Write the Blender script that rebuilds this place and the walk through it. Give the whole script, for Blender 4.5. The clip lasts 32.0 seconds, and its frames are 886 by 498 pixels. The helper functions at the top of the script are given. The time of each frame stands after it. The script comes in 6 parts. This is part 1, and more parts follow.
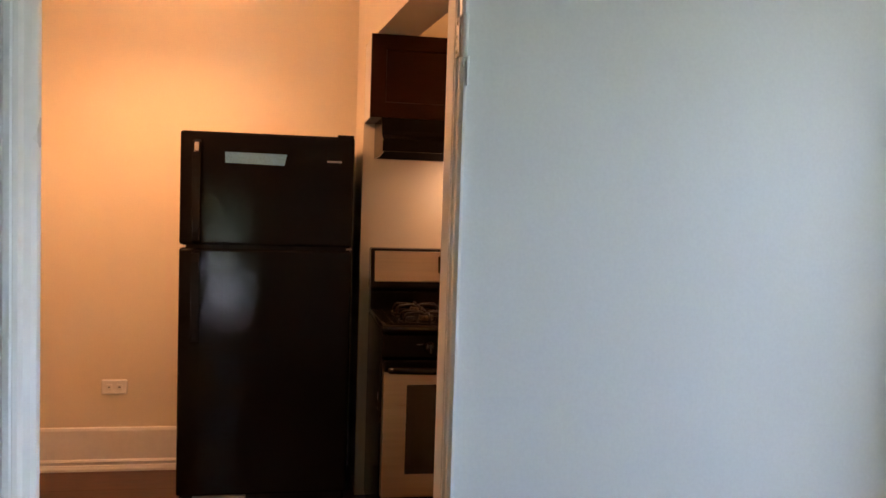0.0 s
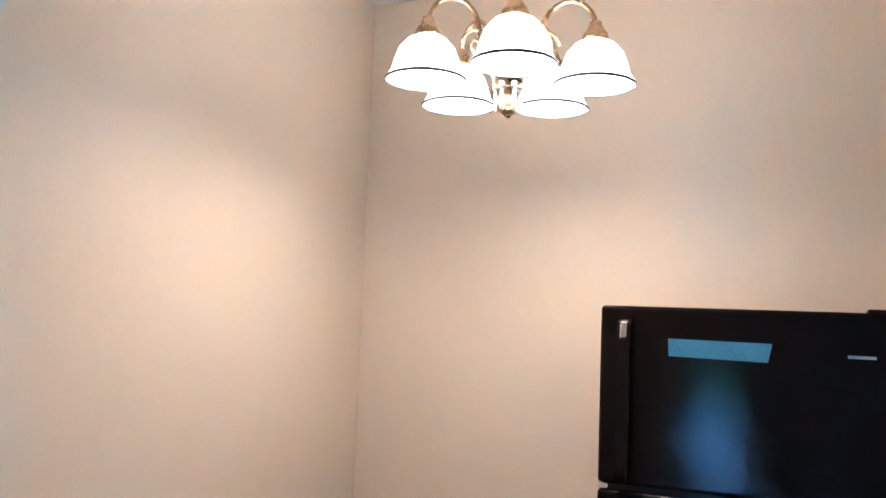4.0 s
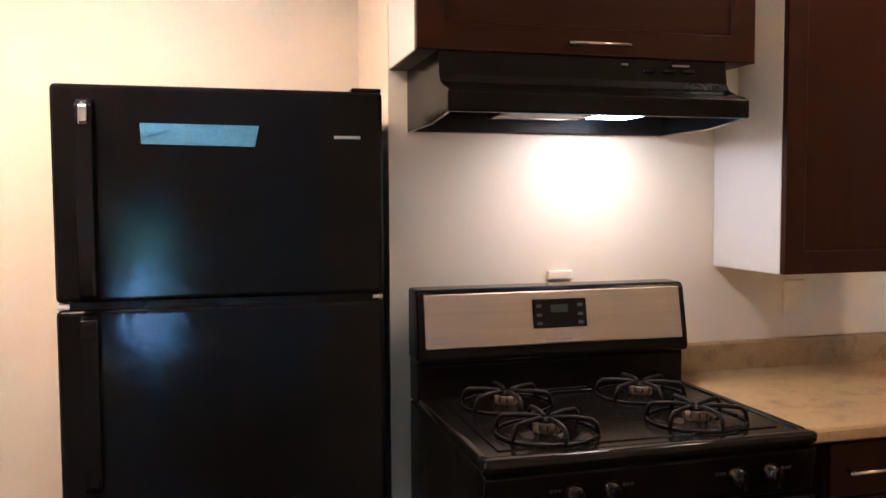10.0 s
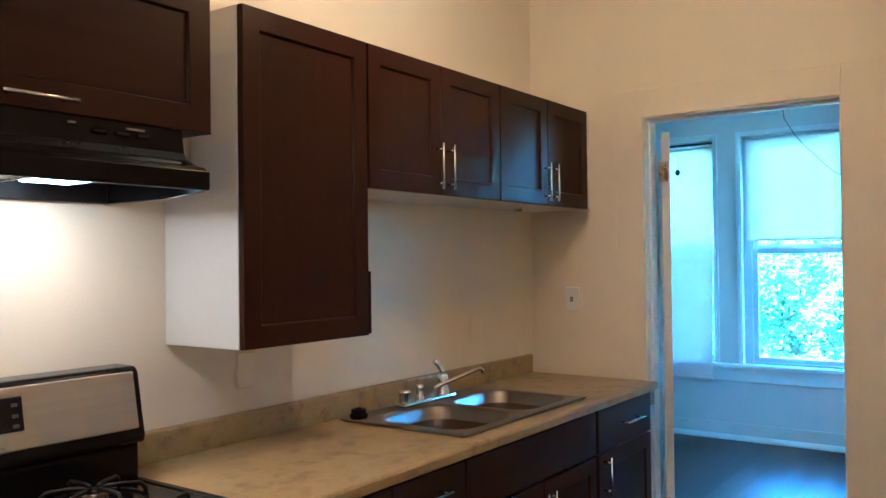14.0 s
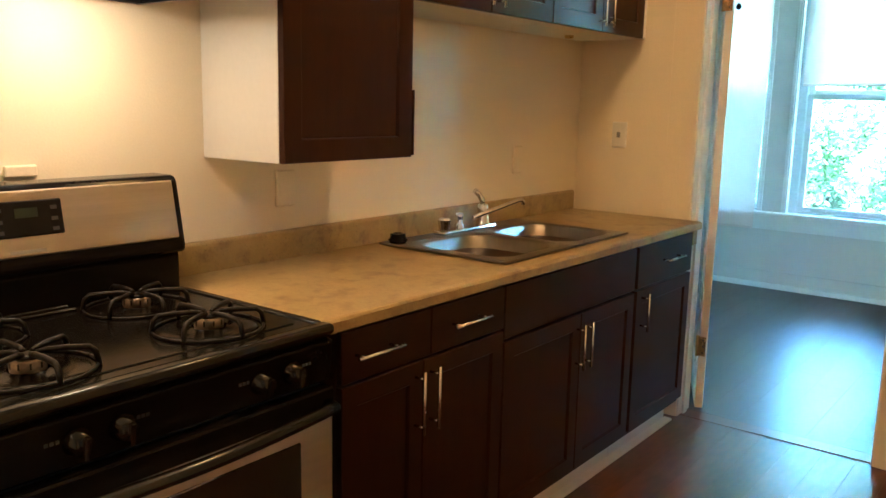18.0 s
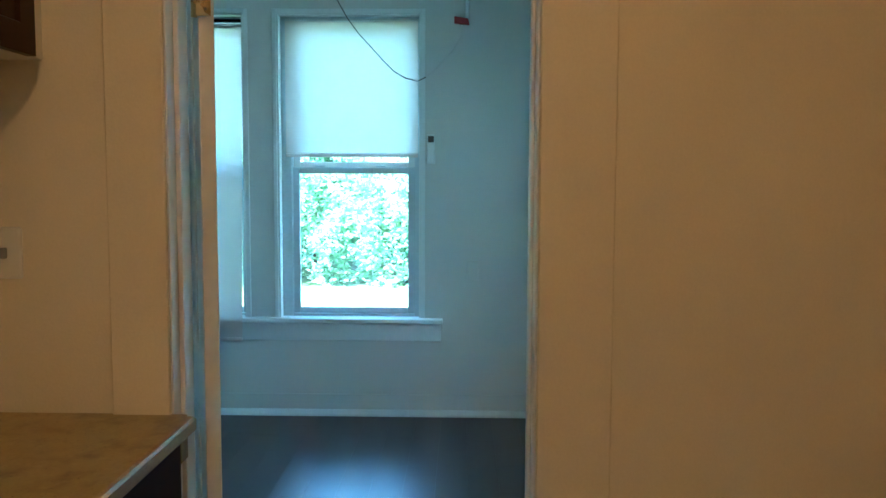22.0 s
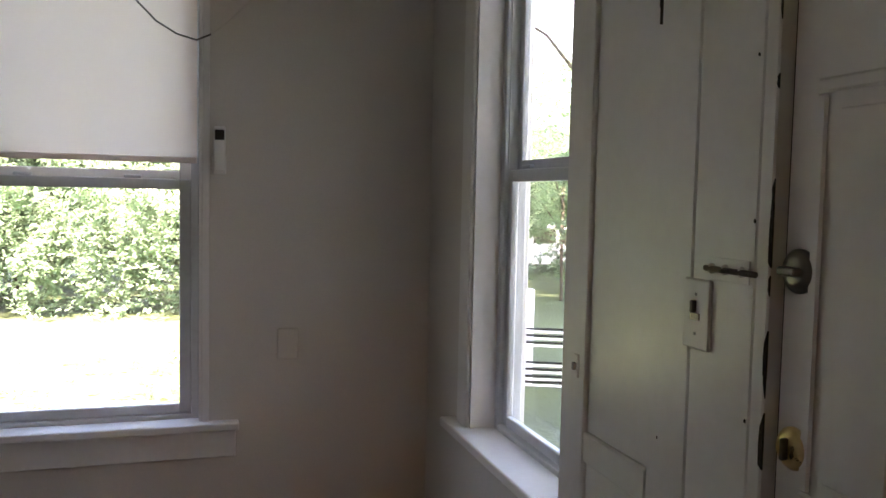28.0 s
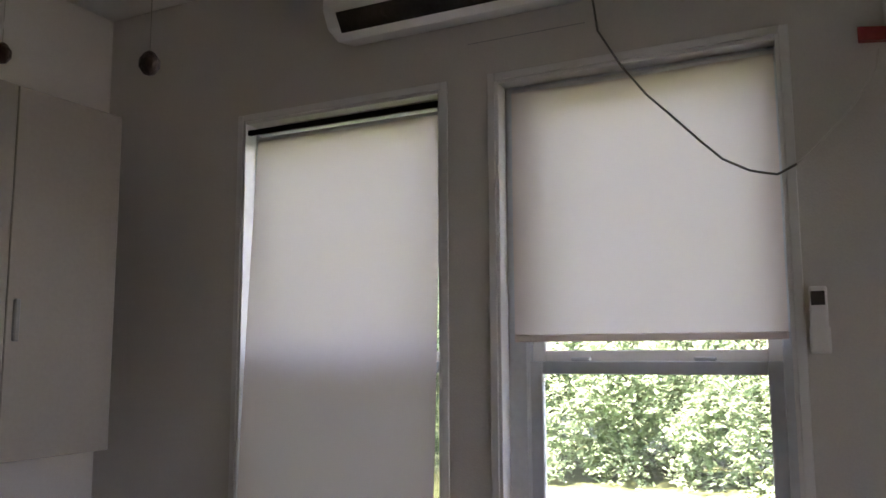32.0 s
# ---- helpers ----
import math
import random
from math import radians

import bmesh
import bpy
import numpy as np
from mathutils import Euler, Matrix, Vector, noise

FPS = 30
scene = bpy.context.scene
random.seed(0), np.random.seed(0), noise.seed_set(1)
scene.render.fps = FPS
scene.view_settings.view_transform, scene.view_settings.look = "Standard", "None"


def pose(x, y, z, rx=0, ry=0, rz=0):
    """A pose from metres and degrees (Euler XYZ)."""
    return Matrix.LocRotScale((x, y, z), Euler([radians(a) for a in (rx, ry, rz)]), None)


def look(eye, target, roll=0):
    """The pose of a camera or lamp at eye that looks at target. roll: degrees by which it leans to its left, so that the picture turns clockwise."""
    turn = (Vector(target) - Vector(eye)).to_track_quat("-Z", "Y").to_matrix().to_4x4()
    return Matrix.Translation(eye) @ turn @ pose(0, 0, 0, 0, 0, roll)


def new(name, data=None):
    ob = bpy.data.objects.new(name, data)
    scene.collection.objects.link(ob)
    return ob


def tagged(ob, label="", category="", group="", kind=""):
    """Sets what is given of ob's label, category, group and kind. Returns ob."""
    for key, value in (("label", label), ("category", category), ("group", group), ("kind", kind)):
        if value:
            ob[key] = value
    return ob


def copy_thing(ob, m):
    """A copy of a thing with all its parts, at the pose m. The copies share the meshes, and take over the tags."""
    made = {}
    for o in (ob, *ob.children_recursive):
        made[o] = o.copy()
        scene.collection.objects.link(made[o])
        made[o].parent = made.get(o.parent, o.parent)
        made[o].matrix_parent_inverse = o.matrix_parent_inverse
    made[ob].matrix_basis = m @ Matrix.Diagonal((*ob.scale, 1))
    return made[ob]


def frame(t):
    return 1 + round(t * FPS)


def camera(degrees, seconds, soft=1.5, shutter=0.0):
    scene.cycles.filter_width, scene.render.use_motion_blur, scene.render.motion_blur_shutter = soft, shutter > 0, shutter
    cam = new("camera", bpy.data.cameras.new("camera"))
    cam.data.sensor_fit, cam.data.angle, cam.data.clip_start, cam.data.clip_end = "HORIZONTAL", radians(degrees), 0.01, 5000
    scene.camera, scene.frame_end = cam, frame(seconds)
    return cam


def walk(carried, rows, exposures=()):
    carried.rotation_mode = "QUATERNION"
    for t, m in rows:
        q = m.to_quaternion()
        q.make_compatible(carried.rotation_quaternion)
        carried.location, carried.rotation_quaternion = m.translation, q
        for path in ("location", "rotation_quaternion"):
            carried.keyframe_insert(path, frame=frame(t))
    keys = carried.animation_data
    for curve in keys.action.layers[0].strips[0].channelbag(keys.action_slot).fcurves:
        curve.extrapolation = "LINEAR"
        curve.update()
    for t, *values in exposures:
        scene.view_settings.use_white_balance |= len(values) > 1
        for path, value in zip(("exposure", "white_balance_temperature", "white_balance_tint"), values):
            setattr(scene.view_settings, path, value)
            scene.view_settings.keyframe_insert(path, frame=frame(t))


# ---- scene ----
cam = camera(56.42, 32.0, soft=1.5, shutter=0.0)
PATH = [
    (0.0, pose(-0.354, -3.903, 1.405, 86.916, -1.800, -10.218)),
    (0.5, pose(-0.320, -3.777, 1.415, 86.400, -0.982, -3.350)),
    (1.0, pose(-0.286, -3.562, 1.421, 88.109, -0.161, 1.479)),
    (1.5, pose(-0.176, -3.333, 1.421, 90.585, -0.114, 5.279)),
    (2.0, pose(-0.216, -3.114, 1.465, 93.878, 0.272, 7.451)),
    (2.5, pose(-0.255, -2.934, 1.509, 95.850, 0.488, 10.482)),
    (3.0, pose(-0.284, -2.778, 1.557, 96.673, -0.060, 14.077)),
    (3.5, pose(-0.298, -2.624, 1.612, 96.170, -1.316, 19.147)),
    (4.0, pose(-0.278, -2.506, 1.643, 94.613, -2.176, 24.393)),
    (4.5, pose(-0.207, -2.463, 1.622, 92.275, -1.538, 28.516)),
    (5.0, pose(-0.078, -2.470, 1.550, 88.979, 0.656, 32.427)),
    (5.5, pose(-0.053, -2.460, 1.463, 86.264, 1.155, 32.841)),
    (6.0, pose(-0.034, -2.455, 1.416, 82.133, 0.855, 32.909)),
    (6.5, pose(-0.038, -2.454, 1.388, 78.106, 0.280, 31.693)),
    (7.0, pose(-0.083, -2.436, 1.371, 76.039, -0.263, 28.751)),
    (7.5, pose(-0.200, -2.423, 1.376, 76.876, -0.776, 22.226)),
    (8.0, pose(-0.327, -2.437, 1.381, 79.025, -0.912, 10.718)),
    (8.5, pose(-0.395, -2.415, 1.393, 80.327, -0.573, 1.905)),
    (9.0, pose(-0.441, -2.336, 1.400, 82.001, -0.264, -4.634)),
    (9.5, pose(-0.459, -2.252, 1.409, 84.421, 0.156, -10.090)),
    (10.0, pose(-0.484, -2.187, 1.426, 86.620, 0.296, -15.208)),
    (10.5, pose(-0.499, -2.135, 1.443, 88.501, 0.515, -20.443)),
    (11.0, pose(-0.518, -2.068, 1.453, 90.458, 0.800, -26.651)),
    (11.5, pose(-0.524, -2.008, 1.460, 91.692, 1.277, -32.727)),
    (12.0, pose(-0.512, -1.979, 1.463, 91.889, 1.337, -37.636)),
    (12.5, pose(-0.503, -1.983, 1.462, 92.011, 1.392, -42.023)),
    (13.0, pose(-0.498, -1.978, 1.459, 91.756, 1.209, -46.343)),
    (13.5, pose(-0.494, -1.984, 1.456, 91.289, 0.899, -50.625)),
    (14.0, pose(-0.487, -1.986, 1.454, 90.732, 0.670, -54.552)),
    (14.5, pose(-0.475, -1.980, 1.449, 90.176, 0.386, -57.800)),
    (15.0, pose(-0.469, -1.978, 1.446, 89.126, 0.051, -59.347)),
    (15.5, pose(-0.469, -1.982, 1.443, 87.300, -0.375, -59.121)),
    (16.0, pose(-0.468, -1.992, 1.437, 85.348, -0.708, -57.619)),
    (16.5, pose(-0.462, -2.007, 1.428, 83.924, -0.762, -55.335)),
    (17.0, pose(-0.450, -2.029, 1.413, 82.744, -0.578, -52.198)),
    (17.5, pose(-0.443, -1.996, 1.400, 81.277, -0.914, -50.747)),
    (18.0, pose(-0.440, -1.911, 1.384, 79.984, -1.225, -52.116)),
    (18.5, pose(-0.371, -1.812, 1.372, 78.862, -1.105, -54.732)),
    (19.0, pose(-0.210, -1.695, 1.385, 80.196, -0.582, -59.607)),
    (19.5, pose(-0.063, -1.576, 1.382, 80.295, -0.878, -68.468)),
    (20.0, pose(0.104, -1.451, 1.387, 80.811, -0.564, -76.549)),
    (20.5, pose(0.347, -1.388, 1.387, 81.421, -0.003, -83.108)),
    (21.0, pose(0.651, -1.340, 1.399, 82.908, -0.196, -86.670)),
    (21.5, pose(0.931, -1.292, 1.393, 83.744, -0.126, -87.589)),
    (22.0, pose(1.261, -1.224, 1.418, 85.416, -0.233, -88.589)),
    (22.5, pose(1.570, -1.187, 1.432, 85.998, -0.468, -88.930)),
    (23.0, pose(1.885, -1.136, 1.444, 86.469, -0.631, -89.386)),
    (23.5, pose(2.175, -1.070, 1.460, 87.158, -0.437, -91.953)),
    (24.0, pose(2.454, -1.005, 1.485, 87.729, -0.468, -95.961)),
    (24.5, pose(2.667, -0.986, 1.498, 89.066, -0.777, -100.938)),
    (25.0, pose(2.812, -0.905, 1.521, 90.874, -0.877, -111.837)),
    (25.5, pose(2.893, -0.867, 1.529, 93.030, -0.848, -121.328)),
    (26.0, pose(2.938, -0.835, 1.521, 92.725, -1.146, -126.449)),
    (26.5, pose(2.954, -0.809, 1.496, 89.870, -1.767, -127.038)),
    (27.0, pose(2.961, -0.808, 1.471, 86.727, -2.229, -123.715)),
    (27.5, pose(2.976, -0.846, 1.463, 85.561, -2.051, -117.098)),
    (28.0, pose(3.008, -0.926, 1.470, 86.282, -1.228, -107.026)),
    (28.5, pose(3.073, -1.023, 1.490, 87.749, -0.823, -98.800)),
    (29.0, pose(3.115, -1.096, 1.503, 88.631, -0.405, -90.275)),
    (29.5, pose(3.153, -1.138, 1.507, 89.780, -0.110, -82.829)),
    (30.0, pose(3.251, -1.100, 1.505, 91.117, -0.426, -78.698)),
    (30.5, pose(3.370, -1.047, 1.514, 92.300, -0.511, -77.364)),
    (31.0, pose(3.510, -1.084, 1.521, 92.118, -0.324, -76.447)),
    (31.5, pose(3.683, -1.124, 1.527, 93.668, -0.338, -72.563)),
    (32.0, pose(3.802, -1.129, 1.535, 97.202, 0.266, -63.181)),
]
EXPOSURES = [
    (0.0, 5.9, 5850, 24),
    (2.5, 6.05, 4050, 13),
    (4.5, 6.0, 3150, -4),
    (6.0, 6.08, 3200, -4),
    (7.5, 6.3, 3250, -1),
    (9.0, 6.75, 3350, 3),
    (10.5, 6.75, 3550, 3),
    (12.0, 6.85, 3500, -2),
    (13.2, 6.7, 3350, -4),
    (14.5, 6.5, 3450, -6),
    (17.0, 6.85, 4400, -8),
    (18.5, 6.7, 4450, -12),
    (20.0, 6.0, 4200, -18),
    (22.3, 5.65, 4200, -12),
    (24.0, 5.1, 4950, 7),
    (25.0, 5.2, 6200, 18),
    (25.6, 5.5, 6400, 16),
    (28.0, 4.65, 7200, 38),
    (30.0, 4.25, 7300, 39),
    (32.0, 4.5, 7100, 41),
]
walk(cam, PATH, EXPOSURES)

# ---------- light ----------
world = bpy.data.worlds.new("sky")
scene.world = world
world.use_nodes = True
wn, wl = world.node_tree.nodes, world.node_tree.links
sky = wn.new("ShaderNodeTexSky")
sky.sky_type, sky.sun_disc = "NISHITA", False
sky.sun_elevation, sky.sun_rotation = radians(58), radians(300)
hue = wn.new("ShaderNodeMix")
hue.data_type, hue.blend_type = "RGBA", "MULTIPLY"
hue.inputs[0].default_value, hue.inputs[7].default_value = 1.0, (1.0, 0.97, 0.88, 1)
wl.new(sky.outputs[0], hue.inputs[6]), wl.new(hue.outputs[2], wn["Background"].inputs[0])
wn["Background"].inputs[1].default_value = 0.15


def lamp(name, kind, m, energy, color, **more):
    data = bpy.data.lights.new(name, kind)
    data.energy, data.color = energy, color
    for key, value in more.items():
        if key == "size":
            data.shape, data.size, data.size_y = "RECTANGLE", value[0], value[1]
        elif key == "radius":
            data.shadow_soft_size = value
        elif key == "angle":
            data.angle = value
    ob = new(name, data)
    ob.matrix_world = m
    return ob


# added fill lamp in an unseen side opening, stands in for daylight
lamp("front_window_daylight", "AREA", look((2.97, -3.2, 1.4), (0.0, -3.1, 1.3)), 0.36, (0.84, 0.94, 1.0), size=(1.05, 1.55))
WARM = (1.0, 0.40, 0.12)
lamp("sun", "SUN", look((-20, 12, 37), (0, 0, 0)), 4.5, (1.0, 0.96, 0.88), angle=radians(0.5))

# ---------- materials ----------


def mat(name, color, rough=0.5, metal=0.0, vary=0.08, scale=6.0, grain=60.0, bump=0.02, stretch=(1, 1, 1), coat=0.0, spec=0.5, tint=None, rand=0.0, rvar=0.2):
    """Paint, plaster, plastic, metal or wood: two scales of noise on colour, roughness and relief."""
    m = bpy.data.materials.new(name)
    m.use_nodes = True
    n, l = m.node_tree.nodes, m.node_tree.links
    p = n["Principled BSDF"]
    tc = n.new("ShaderNodeTexCoord")
    mp = n.new("ShaderNodeMapping")
    mp.inputs["Scale"].default_value = stretch
    l.new(tc.outputs["Object"], mp.inputs[0])
    big, fine = n.new("ShaderNodeTexNoise"), n.new("ShaderNodeTexNoise")
    big.inputs["Scale"].default_value, fine.inputs["Scale"].default_value = scale, grain
    big.inputs["Detail"].default_value, fine.inputs["Detail"].default_value = 5, 4
    l.new(mp.outputs[0], big.inputs[0]), l.new(mp.outputs[0], fine.inputs[0])
    add = n.new("ShaderNodeMath")
    add.operation = "ADD"
    l.new(big.outputs[0], add.inputs[0]), l.new(fine.outputs[0], add.inputs[1])
    ramp = n.new("ShaderNodeMapRange")
    ramp.inputs[1].default_value, ramp.inputs[2].default_value = 0.6, 1.4
    l.new(add.outputs[0], ramp.inputs[0])
    fac = ramp.outputs[0]
    if rand:
        info = n.new("ShaderNodeObjectInfo")
        mul = n.new("ShaderNodeMath")
        mul.operation, mul.inputs[1].default_value = "MULTIPLY_ADD", rand
        l.new(info.outputs["Random"], mul.inputs[0]), l.new(fac, mul.inputs[2])
        fac = mul.outputs[0]
    mix = n.new("ShaderNodeMix")
    mix.data_type = "RGBA"
    low = tint or tuple(c * (1 - vary * 2) for c in color)
    mix.inputs[6].default_value, mix.inputs[7].default_value = (*low, 1), (*(min(1, c * (1 + vary)) for c in color), 1)
    l.new(fac, mix.inputs[0])
    l.new(mix.outputs[2], p.inputs["Base Color"])
    rr = n.new("ShaderNodeMapRange")
    rr.inputs[3].default_value, rr.inputs[4].default_value = max(0.02, rough * (1 - rvar)), min(1, rough * (1 + rvar))
    l.new(big.outputs[0], rr.inputs[0]), l.new(rr.outputs[0], p.inputs["Roughness"])
    p.inputs["Metallic"].default_value = metal
    p.inputs["Coat Weight"].default_value = coat
    p.inputs["Specular IOR Level"].default_value = spec
    if bump:
        b = n.new("ShaderNodeBump")
        b.inputs["Strength"].default_value, b.inputs["Distance"].default_value = 0.6, bump
        l.new(fine.outputs[0], b.inputs["Height"]), l.new(b.outputs[0], p.inputs["Normal"])
    return m


def glowing(name, color, strength):
    m = bpy.data.materials.new(name)
    m.use_nodes = True
    p = m.node_tree.nodes["Principled BSDF"]
    p.inputs["Base Color"].default_value = (*color, 1)
    p.inputs["Emission Color"].default_value, p.inputs["Emission Strength"].default_value = (*color, 1), strength
    return m


def glass(name, tint=(1, 1, 1), rough=0.0):
    m = bpy.data.materials.new(name)
    m.use_nodes = True
    p = m.node_tree.nodes["Principled BSDF"]
    p.inputs["Base Color"].default_value = (*tint, 1)
    p.inputs["Transmission Weight"].default_value, p.inputs["Roughness"].default_value, p.inputs["IOR"].default_value = 1.0, rough, 1.45
    return m


def cloth(name, color, through_light):
    """Thin fabric that lets part of the daylight through."""
    m = bpy.data.materials.new(name)
    m.use_nodes = True
    n, l = m.node_tree.nodes, m.node_tree.links
    out = n["Material Output"]
    d, t, mx = n.new("ShaderNodeBsdfDiffuse"), n.new("ShaderNodeBsdfTranslucent"), n.new("ShaderNodeMixShader")
    tc, w = n.new("ShaderNodeTexCoord"), n.new("ShaderNodeTexNoise")
    w.inputs["Scale"].default_value, w.inputs["Detail"].default_value = 3.0, 6
    l.new(tc.outputs["Object"], w.inputs[0])
    cm = n.new("ShaderNodeMix")
    cm.data_type = "RGBA"
    cm.inputs[6].default_value, cm.inputs[7].default_value = (*(c * 0.93 for c in color), 1), (*color, 1)
    l.new(w.outputs[0], cm.inputs[0])
    l.new(cm.outputs[2], d.inputs[0]), l.new(cm.outputs[2], t.inputs[0])
    mx.inputs[0].default_value = through_light
    l.new(d.outputs[0], mx.inputs[1]), l.new(t.outputs[0], mx.inputs[2]), l.new(mx.outputs[0], out.inputs[0])
    return m


def leafy(name, dark, light):
    """Thin leaves, each with its own green."""
    m = cloth(name, light, 0.52)
    n, l = m.node_tree.nodes, m.node_tree.links
    geo, cm = n.new("ShaderNodeNewGeometry"), n.new("ShaderNodeMix")
    cm.data_type = "RGBA"
    cm.inputs[6].default_value, cm.inputs[7].default_value = (*dark, 1), (*light, 1)
    l.new(geo.outputs["Random Per Island"], cm.inputs[0])
    for node in n:
        if node.type in ("BSDF_DIFFUSE", "BSDF_TRANSLUCENT"):
            l.new(cm.outputs[2], node.inputs[0])
    return m


def mesh_cloth(name, color, open_part):
    """Fine woven mesh: part of the light passes straight through."""
    m = bpy.data.materials.new(name)
    m.use_nodes = True
    n, l = m.node_tree.nodes, m.node_tree.links
    d, t, mx = n.new("ShaderNodeBsdfDiffuse"), n.new("ShaderNodeBsdfTransparent"), n.new("ShaderNodeMixShader")
    d.inputs[0].default_value = (*color, 1)
    mx.inputs[0].default_value = open_part
    l.new(d.outputs[0], mx.inputs[1]), l.new(t.outputs[0], mx.inputs[2]), l.new(mx.outputs[0], n["Material Output"].inputs[0])
    return m


def lit_glass(name, color, strength):
    """Frosted lamp glass: it glows and lets the bulb's light through."""
    m = cloth(name, (0.85, 0.80, 0.72), 0.6)
    n, l = m.node_tree.nodes, m.node_tree.links
    out = n["Material Output"]
    body = out.inputs[0].links[0].from_socket
    e, add = n.new("ShaderNodeEmission"), n.new("ShaderNodeAddShader")
    e.inputs[0].default_value, e.inputs[1].default_value = (*color, 1), strength
    l.new(body, add.inputs[0]), l.new(e.outputs[0], add.inputs[1]), l.new(add.outputs[0], out.inputs[0])
    return m


def speckled(name):
    """Beige stone-pattern laminate with brown blotches and fine dark specks."""
    m = mat(name, (0.36, 0.268, 0.10), 0.36, vary=0.05, scale=9, grain=140, bump=0.0, spec=0.35)
    n, l = m.node_tree.nodes, m.node_tree.links
    p = n["Principled BSDF"]
    base = p.inputs["Base Color"].links[0].from_socket
    tc = n.new("ShaderNodeTexCoord")
    for sc, lo, hi, col in ((9, 0.35, 0.90, (0.33, 0.235, 0.10)), (17, 0.51, 0.72, (0.21, 0.145, 0.07)), (7, 0.50, 0.80, (0.41, 0.29, 0.12)), (95, 0.52, 1.0, (0.27, 0.19, 0.105)), (150, 0.60, 0.85, (0.10, 0.065, 0.035)), (60, 0.50, 1.2, (0.45, 0.345, 0.145))):
        t = n.new("ShaderNodeTexNoise")
        t.inputs["Scale"].default_value, t.inputs["Detail"].default_value, t.inputs["Distortion"].default_value = sc, 3, 0.3
        l.new(tc.outputs["Object"], t.inputs[0])
        r = n.new("ShaderNodeMapRange")
        r.inputs[1].default_value, r.inputs[2].default_value = lo, hi
        l.new(t.outputs[0], r.inputs[0])
        x = n.new("ShaderNodeMix")
        x.data_type = "RGBA"
        x.inputs[7].default_value = (*col, 1)
        l.new(r.outputs[0], x.inputs[0]), l.new(base, x.inputs[6])
        base = x.outputs[2]
    l.new(base, p.inputs["Base Color"])
    return m


WALL = mat("cream_wall_paint", (0.78, 0.705, 0.545), 0.55, vary=0.03, scale=1.6, grain=180, bump=0.0008)
PWALL = mat("grey_beige_wall_paint", (0.66, 0.63, 0.575), 0.5, vary=0.035, scale=1.4, grain=170, bump=0.0015)
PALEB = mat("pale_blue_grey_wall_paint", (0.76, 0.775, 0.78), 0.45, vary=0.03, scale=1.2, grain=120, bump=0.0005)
CEIL = mat("ceiling_paint", (0.78, 0.76, 0.72), 0.8, vary=0.02, bump=0.001)
TRIM = mat("white_trim_paint", (0.78, 0.77, 0.74), 0.5, vary=0.03, scale=4, grain=40, bump=0.0)
OLDPAINT = mat("old_white_door_paint", (0.76, 0.76, 0.735), 0.3, vary=0.025, scale=5, grain=30, bump=0.0007)
FLOOR = mat("dark_red_brown_plank", (0.085, 0.030, 0.014), 0.34, vary=0.28, scale=2.2, grain=14, bump=0.0, stretch=(0.8, 3, 1), rand=0.25, rvar=0.15)
FLOORG = mat("dark_grey_brown_plank", (0.050, 0.034, 0.026), 0.36, vary=0.14, scale=3, grain=28, bump=0.0, stretch=(0.5, 5, 1), rand=0.6, rvar=0.10)
FLOORF = mat("dull_brown_plank", (0.09, 0.05, 0.03), 0.6, vary=0.25, scale=2.5, grain=16, bump=0.001, stretch=(0.8, 5, 1), rand=0.3, spec=0.2)
SUB = mat("floor_joint", (0.02, 0.012, 0.008), 0.7)
WOOD = mat("espresso_cabinet_wood", (0.029, 0.0085, 0.0026), 0.34, vary=0.13, scale=5, grain=34, bump=0.0, stretch=(9, 9, 0.7), spec=0.12, rvar=0.06)
WOODH = mat("espresso_cabinet_wood_crossgrain", (0.029, 0.0085, 0.0026), 0.34, vary=0.13, scale=5, grain=34, bump=0.0, stretch=(0.7, 9, 9), spec=0.12, rvar=0.06)
MELA = mat("white_melamine", (0.72, 0.70, 0.66), 0.45, vary=0.02, bump=0.0)
TAUPE = mat("taupe_cabinet_laminate", (0.34, 0.31, 0.265), 0.5, vary=0.04, scale=2, grain=60, bump=0.0)
COUNTER = speckled("granite_pattern_laminate")
STEEL = mat("brushed_stainless_steel", (0.47, 0.42, 0.35), 0.30, 1.0, vary=0.08, scale=4, grain=220, bump=0.0006, stretch=(0.4, 8, 20))
SINK = mat("satin_sink_steel", (0.29, 0.26, 0.23), 0.30, 1.0, vary=0.08, scale=5, grain=160, bump=0.0006, stretch=(1, 12, 1))
NICKEL = mat("satin_nickel", (0.62, 0.59, 0.54), 0.26, 1.0, vary=0.03, bump=0.0)
NICKELD = mat("dark_satin_nickel", (0.15, 0.135, 0.12), 0.3, 1.0, vary=0.05, bump=0.0)
CHROME = mat("chrome", (0.78, 0.78, 0.78), 0.07, 1.0, vary=0.02, bump=0.0)
BRASS = mat("brass", (0.60, 0.45, 0.21), 0.28, 1.0, vary=0.1, scale=20, bump=0.001)
BLACKF = mat("black_textured_enamel", (0.0065, 0.0055, 0.005), 0.05, vary=0.1, scale=22, grain=55, bump=0.0012, spec=0.08, rvar=0.3)
BLACKG = mat("black_gloss_enamel", (0.007, 0.006, 0.006), 0.16, vary=0.1, scale=9, grain=80, bump=0.0, spec=0.10)
BLACKS = mat("polished_black_enamel", (0.008, 0.007, 0.006), 0.12, vary=0.1, scale=9, grain=80, bump=0.0, spec=0.3)
KEYM = mat("dark_grey_key", (0.035, 0.035, 0.034), 0.4, vary=0.05, bump=0.0)
